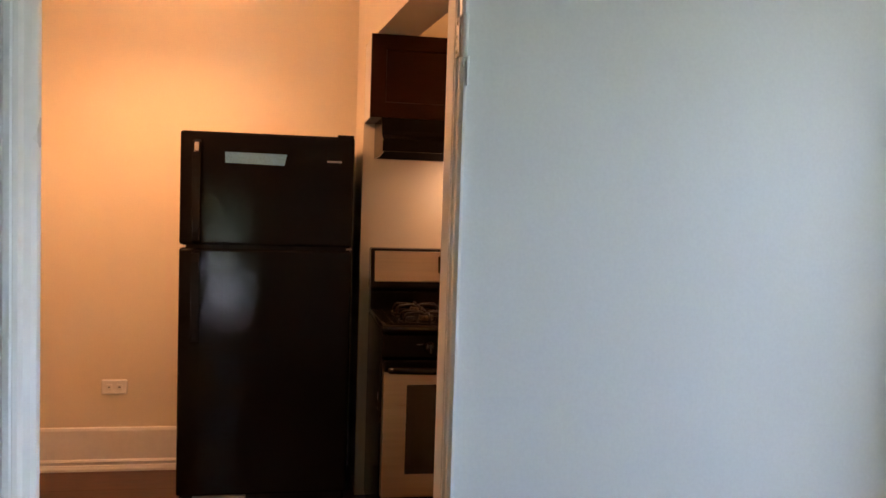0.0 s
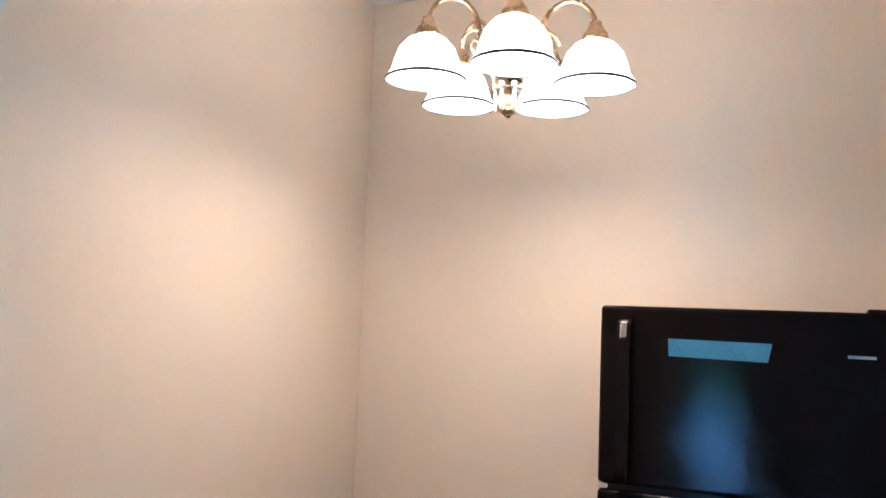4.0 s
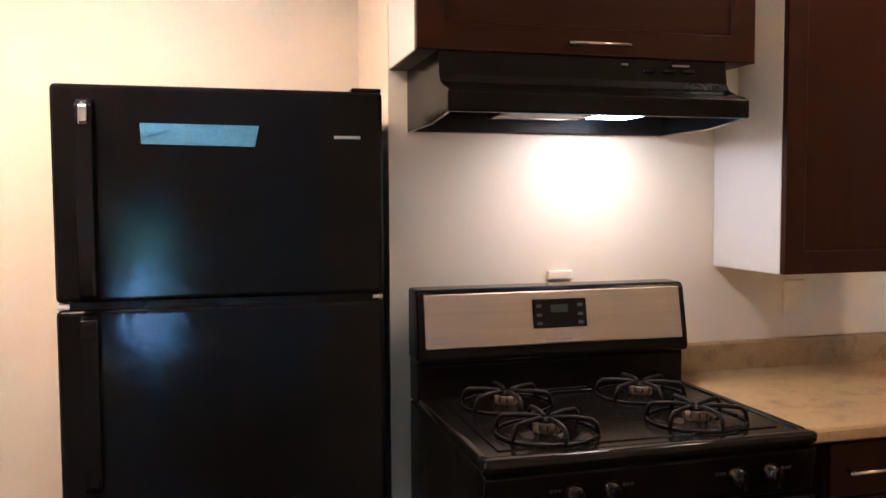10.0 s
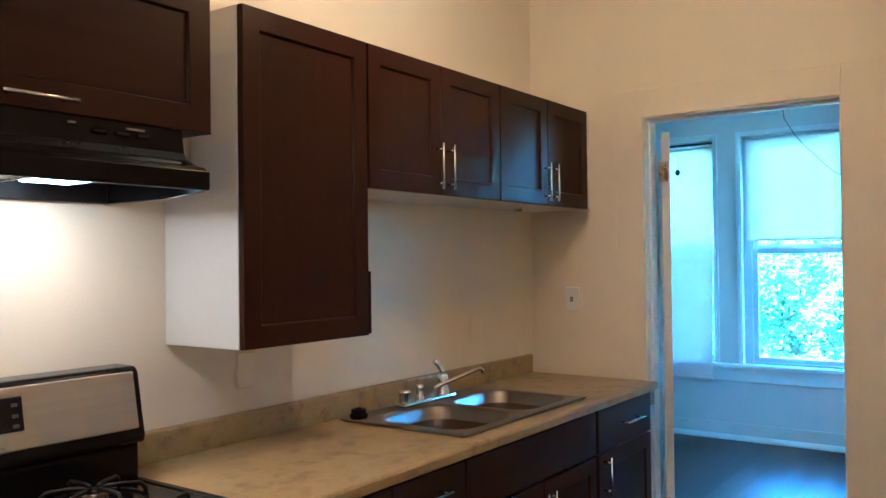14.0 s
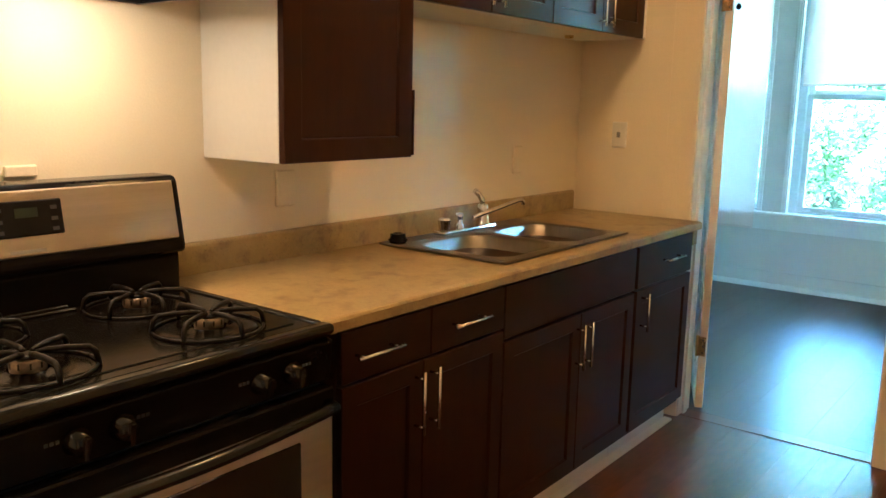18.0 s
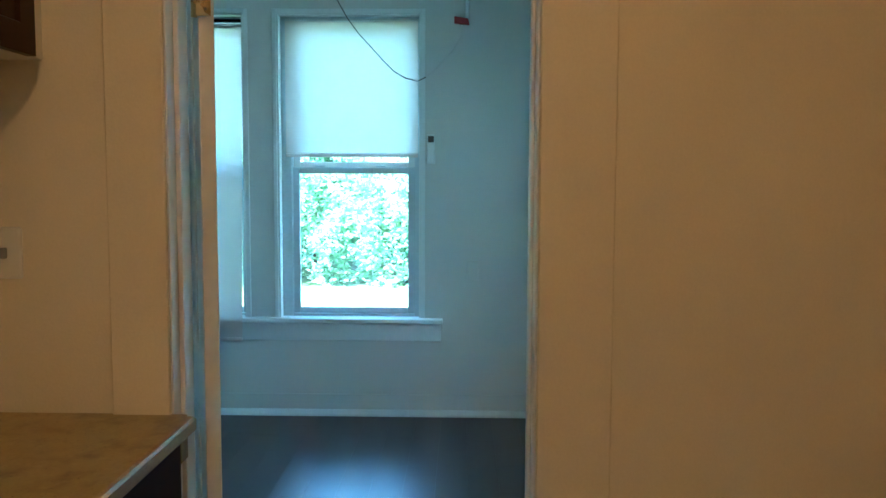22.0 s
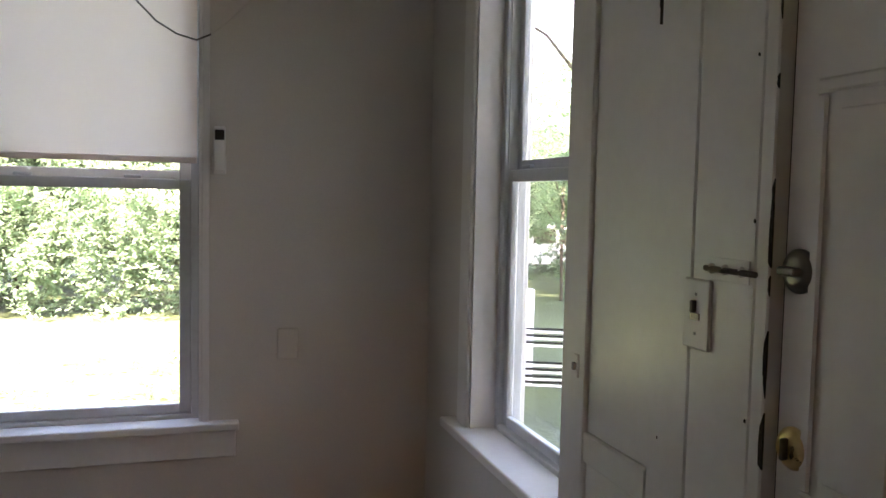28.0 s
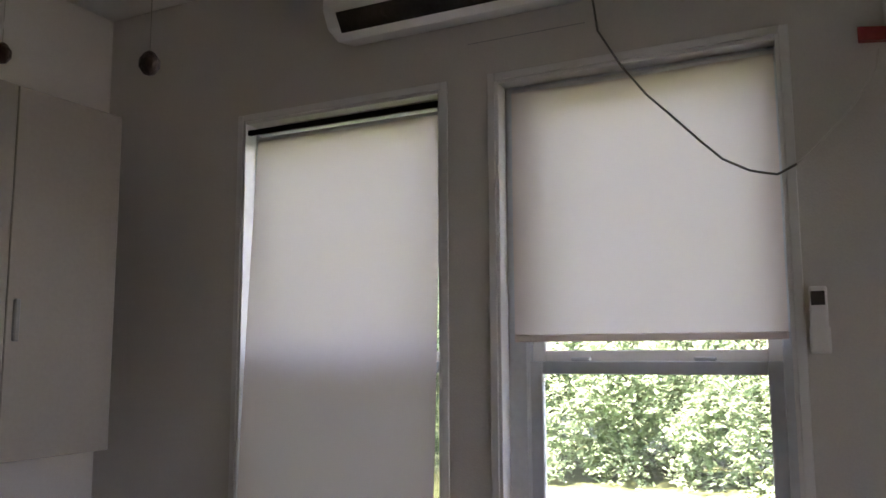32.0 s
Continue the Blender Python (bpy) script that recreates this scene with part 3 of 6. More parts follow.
def sash_window(name, axis, plane, out, a0, a1, z0, z1, meet, label, f0=0.028, f1=0.028, s=0.042, screen=False, upper=WHITEP):
    """A white double-hung window set into the wall: frame, two sashes with panes. plane: the inner face of the frame; out: +1 or -1, the way outdoors."""
    w = thing(name, (0, 0, 0), label, "window", kind="structure")

    def b(u0, u1, d0, d1, q0, q1, bev=0.003, bm=None):
        p0, p1 = sorted((plane + out * d0, plane + out * d1))
        return box(p0, p1, u0, u1, q0, q1, bev, bm=bm) if axis == "y" else box(u0, u1, p0, p1, q0, q1, bev, bm=bm)
    bm = b(a0, a0 + f0, 0, 0.09, z0, z1)
    b(a1 - f1, a1, 0, 0.09, z0, z1, bm=bm), b(a0 + f0, a1 - f1, 0, 0.09, z1 - 0.03, z1, bm=bm), b(a0 + f0, a1 - f1, 0, 0.09, z0, z0 + 0.02, bm=bm)
    part("window_frame", bm, ALU, w)
    for d in (0.004, 0.016):
        part("track", b(a1 - f1 - 0.003, a1 - f1, d, d + 0.004, z0 + 0.02, z1 - 0.03, 0.001), ALU, w)
    for nm, q0, q1, d, mt in (("lower_sash", z0 + 0.02, meet + 0.02, 0.02, ALU), ("upper_sash", meet - 0.01, z1 - 0.03, 0.05, upper)):
        lo, hi = (0.035, 0.04) if d < 0.03 else (0.062, 0.04)
        bm = b(a0 + f0, a0 + f0 + s, d, d + 0.028, q0, q1)
        b(a1 - f1 - s, a1 - f1, d, d + 0.028, q0, q1, bm=bm)
        b(a0 + f0 + s, a1 - f1 - s, d, d + 0.028, q0, q0 + lo, bm=bm)
        b(a0 + f0 + s, a1 - f1 - s, d, d + 0.028, q1 - hi, q1, bm=bm)
        sa = part(nm, bm, mt, w)
        pane = part("pane", b(a0 + f0 + s - 0.004, a1 - f1 - s + 0.004, d + 0.011, d + 0.015, q0 + lo - 0.004, q1 - hi + 0.004, 0), PANE, sa)
        pane.visible_shadow = False
    if screen:
        part("insect_screen", b(a0 + f0 + 0.05, a1 - f1, 0.081, 0.083, z0 + 0.02, meet, 0), SCREEN, w, "fine grey insect screen")
    bm = bmesh.new()
    for f in (0.28, 0.72):
        c = a0 + (a1 - a0) * f
        merge(bm, b(c - 0.03, c + 0.03, 0.0, 0.02, meet + 0.02, meet + 0.032))
    part("sash_lock", bm, ALU, w, "small white sash locks")
    return w


def jamb_lining(name, axis, p0, p1, a0, a1, z0, z1, t=0.012):
    """Painted boards lining the depth of a window opening."""
    def b(u0, u1, q0, q1, d0=p0, d1=p1):
        lo, hi = sorted((d0, d1))
        return box(lo, hi, u0, u1, q0, q1, 0.002) if axis == "y" else box(u0, u1, lo, hi, q0, q1, 0.002)
    li = thing(name, (0, 0, 0), "white painted lining of a window opening", "trim", kind="structure")
    for m in (b(a0, a0 + t, z0, z1), b(a1 - t, a1, z0, z1), b(a0 + t, a1 - t, z1 - t, z1)):
        part("board", m, TRIM, li)
    return li


sash_window("window_1", "y", XF + 0.055, 1, W1[0] + 0.012, W1[1] - 0.012, WZ0, WZ1 - 0.012, 1.49, "tall white double-hung window with its blind drawn down", f0=0.006, f1=0.006, s=0.026, screen=True)
sash_window("window_2", "y", XF + 0.055, 1, W2[0] + 0.012, W2[1] - 0.012, WZ0, WZ1 - 0.012, 1.49, "tall white double-hung window with trees outside", f1=0.062)
sash_window("window_3", "x", YS - 0.085, -1, S0 + 0.012, S1 - 0.012, SZ0, SZ1 - 0.012, 1.54, "narrow grey-white double-hung window beside the back door", s=0.030, upper=ALU)
jamb_lining("window_lining_1", "y", XF - 0.004, XF + 0.15, W1[0], W1[1], WZ0, WZ1)
jamb_lining("window_lining_2", "y", XF - 0.004, XF + 0.15, W2[0], W2[1], WZ0, WZ1)
jamb_lining("window_lining_3", "x", YS + 0.004, YS - 0.2, S0, S1, SZ0, SZ1)
setting("window_sill", box(XF - 0.055, XF + 0.056, -1.105, 1.08, WZ0 - 0.026, WZ0 + 0.004, 0.006, 2), TRIM, "long white window stool under both windows", "window sill")
setting("apron", box(XF - 0.016, XF, -1.095, 1.07, WZ0 - 0.135, WZ0 - 0.028, 0.003), TRIM, "white apron board below the window stool", "trim")
setting("window_sill_south", box(S0 - 0.02, S1 + 0.16, YS - 0.086, YS + 0.06, SZ0 - 0.028, SZ0 + 0.004, 0.006, 2), TRIM, "white window stool of the narrow window", "window sill")
bm = box(S1, S1 + 0.10, YS, YS + 0.016, SZ0, SZ1 + 0.10, 0.005)
setting("window_casing_south", bm, TRIM, "white moulded window casing", "trim")
setting("window_casing_south_head", box(S0, S1, YS, YS + 0.018, SZ1, SZ1 + 0.10, 0.003), TRIM, "white head casing of the narrow window", "trim")
for nm, (u0, u1) in (("a", W1), ("b", W2)):
    bm = box(XF - 0.008, XF, u0 - 0.025, u0, WZ0, WZ1 + 0.025, 0.002)
    box(XF - 0.008, XF, u1, u1 + 0.025, WZ0, WZ1 + 0.025, 0.002, bm=bm), box(XF - 0.008, XF, u0, u1, WZ1, WZ1 + 0.025, 0.002, bm=bm)
    setting("window_bead_" + nm, bm, TRIM, "narrow white bead round a window", "trim")
for nm, m in (("front_window_south", box(FW0, FW1, YR - 0.08, YR - 0.075, FZ0, FZ1)),):
    g = setting(nm, m, PANE, "front room window pane", "window")
    g.visible_shadow = False


def blind(name, a0, a1, ztop, zbot, x, label, lean=0.0):
    """A roller blind: tube, cloth with a slight wave, hem bar."""
    t = thing(name, (x, (a0 + a1) / 2, zbot), label, "roller blind", "roller blinds")
    part("tube", rod((x + 0.02, a0, ztop - 0.02), (x + 0.02, a1, ztop - 0.02), 0.018), WHITEP, t, smooth=True)
    bm = bmesh.new()
    nu, nv = 14, 24
    grid = []
    for j in range(nv + 1):
        row = []
        for i in range(nu + 1):
            u, v = i / nu, j / nv
            y = a0 + (a1 - a0) * u
            xx = x + 0.004 * math.sin(u * 9 + v * 2) * v + 0.003 * math.sin(v * 5 + u * 3) - lean * v
            row.append(bm.verts.new((xx, y, ztop - 0.02 + (zbot - ztop + 0.02) * v)))
        grid.append(row)
    for j in range(nv):
        for i in range(nu):
            bm.faces.new((grid[j][i], grid[j][i + 1], grid[j + 1][i + 1], grid[j + 1][i]))
    part("cloth", bm, BLIND, t, smooth=True)
    part("hem_bar", box(x - lean - 0.006, x - lean + 0.006, a0, a1, zbot - 0.022, zbot, 0.003), BLIND, t)
    return t


blind("roller_blind", W2[0] + 0.02, W2[1] - 0.045, 2.388, 1.59, XF + 0.028, "white roller blind pulled half way down")
blind("roller_blind", W1[0] + 0.014, W1[1] - 0.048, 2.355, 0.49, XF + 0.024, "white roller blind pulled down past the sill", 0.094)
t = thing("roller_blind", (5.25, YS - 0.04, 2.33), "rolled-up white blind at the top of the narrow window", "roller blind", "roller blinds")
part("tube", rod((S0 + 0.02, YS - 0.045, 2.335), (S1 - 0.03, YS - 0.045, 2.335), 0.032, 16), BLIND, t, smooth=True)
part("hem_bar", box(S0 + 0.02, S1 - 0.03, YS - 0.086, YS - 0.076, 2.285, 2.305, 0.003), BLIND, t)
part("bracket", box(S1 - 0.03, S1 - 0.014, YS - 0.07, YS - 0.02, 2.31, 2.36, 0.002), NICKEL, t)
solid("blind_headrail", box(XF + 0.004, XF + 0.02, W1[0] + 0.014, W1[1] - 0.014, 2.358, 2.377, 0.002), BLACKM, "dark headrail strip above the long blind", "headrail")

# ---------- doors ----------


def hinge(parent, x, y, z, material=BRASS, local=True, h=0.09):
    """A butt hinge: two leaves and a knuckle barrel."""
    bm = rod((x, y, z - h / 2), (x, y, z + h / 2), 0.007)
    merge(bm, rod((x, y, z + h / 2), (x, y, z + h / 2 + 0.006), 0.009))
    merge(bm, box(x, x + 0.035, y - 0.0015, y + 0.0015, z - h / 2, z + h / 2))
    return part("hinge", bm, material, parent, "", True, local)


def round_knob(parent, name, at, side, r=0.028, material=BRASS, label=""):
    """A door knob on a rose; side: the way it stands out."""
    rot = Matrix.Rotation(radians(90 if side < 0 else -90), 4, "X")
    bm = lathe([(0, 0), (r * 1.15, 0), (r * 1.15, 0.006), (r * 0.5, 0.012), (r * 0.42, 0.03), (r * 0.8, 0.036), (r, 0.05), (r * 0.85, 0.062), (0, 0.066)], 20, Matrix.Translation(at) @ rot)
    return part(name, bm, material, parent, label, True, True)


def leaf_door(name, at, rz, w, h, label, kind_panels, material, knob_mat, knob_z, thick=0.036):
    """A door leaf that hangs from its local origin along +x; two faces at y = 0 and y = thick."""
    d = thing(name, at, label, "door", kind="structure")
    d.rotation_euler = (0, 0, radians(rz))
    bm = box(0.003, w, 0, thick, 0.012, h, 0.002)
    part("leaf", bm, material, d, "", False, True)
    for u0, u1, z0, z1 in kind_panels:
        for y, s in ((0, -1), (thick, 1)):
            bm = bmesh.new()
            for a0, a1, b0, b1 in ((u0, u1, z0, z0 + 0.018), (u0, u1, z1 - 0.018, z1), (u0, u0 + 0.018, z0 + 0.018, z1 - 0.018), (u1 - 0.018, u1, z0 + 0.018, z1 - 0.018)):
                box(a0, a1, min(y, y + s * 0.007), max(y, y + s * 0.007), b0, b1, 0.003, bm=bm)
            box(u0 + 0.05, u1 - 0.05, min(y, y + s * 0.005), max(y, y + s * 0.005), z0 + 0.05, z1 - 0.05, 0.004, bm=bm)
            part("panel", bm, material, d, "", False, True)
    if knob_z:
        round_knob(d, "knob", (w - 0.06, 0, knob_z), -1, material=knob_mat)
        round_knob(d, "knob", (w - 0.06, thick, knob_z), 1, material=knob_mat)
    return d


ph = thing("hinge_painted", (DX1, YD - 0.158, 1.765), "thickly painted old door hinge with drips", "hinge")
part("barrel", rod((DX1 + 0.002, YD - 0.162, 1.72), (DX1 + 0.002, YD - 0.162, 1.81), 0.0075), OLDPAINT, ph, smooth=True)
part("leaf", box(DX1 - 0.009, DX1 - 0.004, YD - 0.155, YD - 0.115, 1.722, 1.808, 0.001), OLDPAINT, ph)
for z in (1.735, 1.765, 1.795):
    part("screw", box(DX1 - 0.0105, DX1 - 0.0085, YD - 0.139, YD - 0.131, z - 0.004, z + 0.004, 0.001), NICKEL, ph)
for dx, z0 in ((0.0, 1.70), (0.006, 1.711), (0.010, 1.66)):
    part("paint_drip", rod((DX1 + dx, YD - 0.160, z0), (DX1 + dx, YD - 0.160, 1.722), 0.002, 6, 0.0045), OLDPAINT, ph, smooth=True)
inner = leaf_door("door_2", (3.205, -0.642, 0), 24, 0.80, 2.03, "white door to the back room standing open", ((0.11, 0.37, 0.2, 0.85), (0.44, 0.70, 0.2, 0.85), (0.11, 0.37, 1.0, 1.88), (0.44, 0.70, 1.0, 1.88)), TRIM, BRASS, 0)
for z in (0.31, 1.845):
    t = thing("hinge_plate", (3.18, -0.585, z), "worn brass butt hinge on the white door lining", "hinge", "brass hinges")
    bm = box(3.186, 3.1895, -0.640, -0.602, z - 0.046, z + 0.046, 0.001)
    part("leaf", bm, BRASS, t)
    for dz in (-0.03, 0.0, 0.03):
        part("screw", rod((3.1845, -0.628, z + dz), (3.1875, -0.628, z + dz), 0.004, 10), NICKELD, t)
    part("barrel", rod((3.190, -0.600, z - 0.048), (3.190, -0.600, z + 0.048), 0.007), BRASS, t, smooth=True)

# back door on the south wall of the back room
YB = -1.80
back = thing("door_3", (3.58, YB, 0), "white six-panel back door, shut, with scuffed paint", "door", kind="structure")
bm = box(3.17, 4.062, YB - 0.045, YB, 0.012, 2.16, 0.003)
part("leaf", bm, OLDPAINT, back)
for u0, u1 in ((3.29, 3.675), (3.80, 4.005)):
    for z0, z1 in ((0.25, 0.95), (1.02, 1.65), (1.775, 1.94)):
        bm = bmesh.new()
        for a0, a1, b0, b1 in ((u0, u1, z0, z0 + 0.022), (u0, u1, z1 - 0.022, z1), (u0, u0 + 0.022, z0 + 0.022, z1 - 0.022), (u1 - 0.022, u1, z0 + 0.022, z1 - 0.022)):
            box(a0, a1, YB, YB + 0.008, b0, b1, 0.004, bm=bm)
        box(u0 + 0.045, u1 - 0.045, YB - 0.001, YB + 0.006, z0 + 0.045, z1 - 0.045, 0.005, bm=bm)
        part("panel", bm, OLDPAINT, back)
part("peephole", lathe([(0, 0), (0.0065, 0), (0.0065, 0.004), (0.0045, 0.005), (0, 0.003)], 14, Matrix.Translation((3.737, YB, 1.656)) @ Matrix.Rotation(radians(-90), 4, "X")), BLACKG, back, "dark peephole")
rot = Matrix.Rotation(radians(-90), 4, "X")
turn = part("deadbolt", lathe([(0, 0), (0.034, 0), (0.034, 0.006), (0.028, 0.012), (0.016, 0.014), (0, 0.014)], 28, Matrix.Translation((4.026, YB, 1.368)) @ rot), NICKELD, back, "satin nickel thumb-turn deadbolt", True)
part("thumb_turn", box(4.008, 4.044, YB + 0.012, YB + 0.032, 1.361, 1.375, 0.004, 2), NICKELD, turn)
lk = part("lock_rose", lathe([(0, 0), (0.033, 0), (0.033, 0.005), (0.028, 0.011), (0.020, 0.014), (0, 0.015)], 28, Matrix.Translation((4.022, YB, 1.10)) @ rot), BRASS, back, "polished brass lock rose", True)
part("turn_piece", box(4.018, 4.026, YB + 0.013, YB + 0.026, 1.083, 1.117, 0.003, 2), NICKELD, lk, "dark turn piece")
kn = part("knob", lathe([(0, 0), (0.033, 0), (0.033, 0.005), (0.016, 0.010), (0.015, 0.026), (0.027, 0.034), (0.031, 0.046), (0.026, 0.056), (0, 0.058)], 28, Matrix.Translation((4.022, YB, 0.90)) @ rot), BRASS, back, "polished brass knob", True)
part("keyhole", box(4.018, 4.026, YB + 0.057, YB + 0.060, 0.89, 0.91, 0.001), DOT, kn)
# dark strip for the shade in the door's edge gap, and latch-side stop of the back door
setting("door_stop", box(4.066, 4.098, YB - 0.03, YB + 0.025, 0, 2.18, 0.003), OLDPAINT, "worn and chipped white door stop", "trim")
setting("door_gap", box(4.06, 4.068, YB - 0.05, YB - 0.004, 0, 2.18), GAP, "dark strip for the shade in the gap at the back door's edge", "trim")
wear = random.Random(4)
chips = thing("door_edge_wear", (4.066, YB, 1.2), "dark chipped wood along the worn door edge", "worn edge", kind="structure")
for k in range(11):
    z, h = 0.4 + k * 0.15 + wear.uniform(-0.07, 0.07), wear.uniform(0.008, 0.05)
    w = wear.uniform(0.002, 0.005)
    part("chip", extrude([(4.064 - w * 0.3, z - h), (4.064 + w, z - h * 0.4), (4.064 + w * 0.6, z + h * 0.3), (4.064 + w * 0.9, z + h * 0.6), (4.064 - w * 0.4, z + h)], "y", YB + 0.0235, YB + 0.0256), GAP, chips)
for z, h, w in ((1.235, 0.038, 0.004), (1.10, 0.045, 0.006), (1.42, 0.05, 0.003)):
    part("notch", extrude([(4.062, z - h), (4.066 + w * 0.8, z - h * 0.85), (4.066 + w, z - h * 0.1), (4.066 + w * 0.7, z + h * 0.5), (4.062, z + h)], "y", YB + 0.0232, YB + 0.0262), GAP, chips, "dark notch in the worn edge")
setting("door_head", box(3.19, 4.10, YB - 0.05, YB + 0.02, 2.185, 2.9, 0.004), OLDPAINT, "white head board over the back door", "trim")

# panelled boards between window and back door
YP = -1.775
panelling = thing("wall_panelling", (4.44, YP, 0), "old white painted wall panelling with beaded boards and chipped paint", "panelling", kind="structure")
part("edge_board", box(4.665, 4.785, YP - 0.075, YP, 0, 2.9, 0.004), OLDPAINT, panelling)
part("upper_field", box(4.40, 4.665, YP - 0.07, YP - 0.010, 0.945, 2.02, 0.002), OLDPAINT, panelling)
part("lower_field", box(4.40, 4.665, YP - 0.07, YP - 0.010, 0.12, 0.875, 0.002), OLDPAINT, panelling)
part("rail", box(4.40, 4.665, YP - 0.07, YP, 0.875, 0.945, 0.004), OLDPAINT, panelling)
part("rail", box(4.40, 4.665, YP - 0.07, YP, 0, 0.12, 0.004), OLDPAINT, panelling)
part("rail", box(4.40, 4.665, YP - 0.07, YP, 2.02, 2.9, 0.004), OLDPAINT, panelling)
part("board", box(4.27, 4.397, YP - 0.07, YP, 0, 2.9, 0.003), OLDPAINT, panelling)
part("board", box(4.10, 4.268, YP - 0.07, YP - 0.001, 0, 2.9, 0.003), OLDPAINT, panelling)
bm = box(4.396, 4.403, YP - 0.006, YP + 0.003, 1.872, 1.90, 0.001)
box(4.398, 4.404, YP - 0.006, YP + 0.003, 1.832, 1.862, 0.001, bm=bm), box(4.3975, 4.4015, YP - 0.006, YP + 0.003, 1.80, 1.838, 0.001, bm=bm)
part("old_lock_slot", bm, GAP, panelling, "dark chipped slot of an old lock")
bm = bmesh.new()
for x, z, s in ((4.112, 1.70, 0.006), (4.105, 1.44, 0.007), (4.36, 1.02, 0.006), (4.12, 0.8, 0.01), (4.108, 1.12, 0.006), (4.109, 0.98, 0.008), (4.42, 0.80, 0.006)):
    merge(bm, extrude([(x - s * 0.25, z - s * 0.5), (x + s * 0.2, z - s * 0.35), (x + s * 0.3, z + s * 0.1), (x + s * 0.05, z + s * 0.55), (x - s * 0.3, z + s * 0.2)], "y", YP - 0.003, YP + 0.0009))
part("paint_chip", bm, GAP, panelling, "small dark chips in the paint")

sw = thing("light_switch", (4.245, YP, 1.285), "white toggle switch plate with a dark toggle on the old panelling", "light switch")
part("plate", box(4.205, 4.281, YP - 0.001, YP + 0.007, 1.212, 1.335, 0.003, 2), WHITEP, sw)
part("toggle", box(4.2395, 4.2465, YP + 0.006, YP + 0.018, 1.276, 1.298, 0.002), NICKELD, sw, "dark metal toggle")
part("toggle_rim", box(4.230, 4.256, YP + 0.005, YP + 0.009, 1.263, 1.275, 0.001), NICKELD, sw)
part("screw", box(4.239, 4.247, YP + 0.005, YP + 0.0075, 1.305, 1.311, 0.001), GREYP, sw)
part("screw", box(4.239, 4.247, YP + 0.005, YP + 0.0075, 1.236, 1.242, 0.001), GREYP, sw)
bl = thing("slide_bolt", (4.15, YP, 1.357), "small chrome slide bolt on a mounting plate by the back door", "bolt")
part("plate", box(4.11, 4.215, YP - 0.001, YP + 0.003, 1.338, 1.376, 0.001), OLDPAINT, bl, "plate thick with old paint")
part("rod", rod((4.085, YP + 0.01, 1.357), (4.215, YP + 0.01, 1.357), 0.005), NICKELD, bl, smooth=True)
for x in (4.122, 4.165, 4.2):
    part("keeper", box(x - 0.004, x + 0.004, YP + 0.002, YP + 0.014, 1.349, 1.366, 0.003), OLDPAINT, bl, "keeper thick with old paint")
part("pin", rod((4.15, YP + 0.01, 1.357), (4.15, YP + 0.028, 1.357), 0.003), NICKELD, bl)
ct = thing("cabinet_catch", (4.705, YP, 1.087), "small white painted window catch on the board", "catch")
part("plate", box(4.693, 4.717, YP - 0.001, YP + 0.004, 1.06, 1.115, 0.002), WHITEP, ct)
part("button", box(4.70, 4.71, YP + 0.004, YP + 0.012, 1.078, 1.096, 0.002), GREYP, ct)
bm = box(S1 - 0.0135, S1 - 0.0105, YS - 0.06, YS - 0.045, 2.16, 2.23, 0.001)
solid("blind_bracket", bm, BLACKM, "small dark metal blind bracket on the window lining", "bracket")

# latch-side door in the kitchen's south wall
kd = thing("door_4", (2.55, YK, 0), "cream painted panelled cupboard door, shut, with a hook latch", "door", kind="structure")
part("leaf", box(2.15, 2.96, YK - 0.001, YK + 0.03, 0.01, 2.03, 0.003), WALL, kd)
part("rail", box(2.16, 2.95, YK + 0.03, YK + 0.042, 0.87, 1.03, 0.004), WALL, kd)
part("rail", box(2.16, 2.95, YK + 0.03, YK + 0.042, 1.90, 2.02, 0.003), WALL, kd)
hk = thing("hook_latch", (2.98, YK, 1.05), "small paint-smeared brown hook latch on the cupboard door", "latch")
part("eye", tube([(2.97 + 0.012 * math.cos(a), YK + 0.05, 1.06 + 0.012 * math.sin(a)) for a in [i * math.pi / 5 for i in range(10)]], 0.002), DOTP, hk)
part("hook", tube([(2.90, YK + 0.042, 1.035), (2.93, YK + 0.05, 1.045), (2.97, YK + 0.05, 1.05), (2.985, YK + 0.045, 1.035), (2.978, YK + 0.04, 1.02)], 0.0025), DOTP, hk, smooth=True)
part("base", box(2.885, 2.91, YK + 0.03, YK + 0.045, 1.02, 1.05, 0.002), DOTP, hk)

# ---------- fridge ----------
fx0, fx1, fy, fg, ft = -0.84, -0.092, -0.19, 1.19, 1.69
fr = thing("fridge", ((fx0 + fx1) / 2, 0.12, 0), "black top-freezer fridge with a textured finish, blue tape on its door", "fridge")
part("body", box(fx0 + 0.008, fx1 - 0.008, fy + 0.065, YF - 0.03, 0.03, ft - 0.012, 0.006, 2), BLACKF, fr)
fz = part("freezer_door", box(fx0, fx1, fy, fy + 0.058, fg + 0.008, ft, 0.012, 3), BLACKF, fr, "textured black freezer door")
dr = part("fridge_door", box(fx0, fx1, fy, fy + 0.058, 0.085, fg - 0.008, 0.012, 3), BLACKF, fr, "textured black fridge door")
part("gasket", box(fx0 + 0.015, fx1 - 0.015, fy + 0.012, fy + 0.07, 0.1, ft - 0.02), BLACKM, fr)


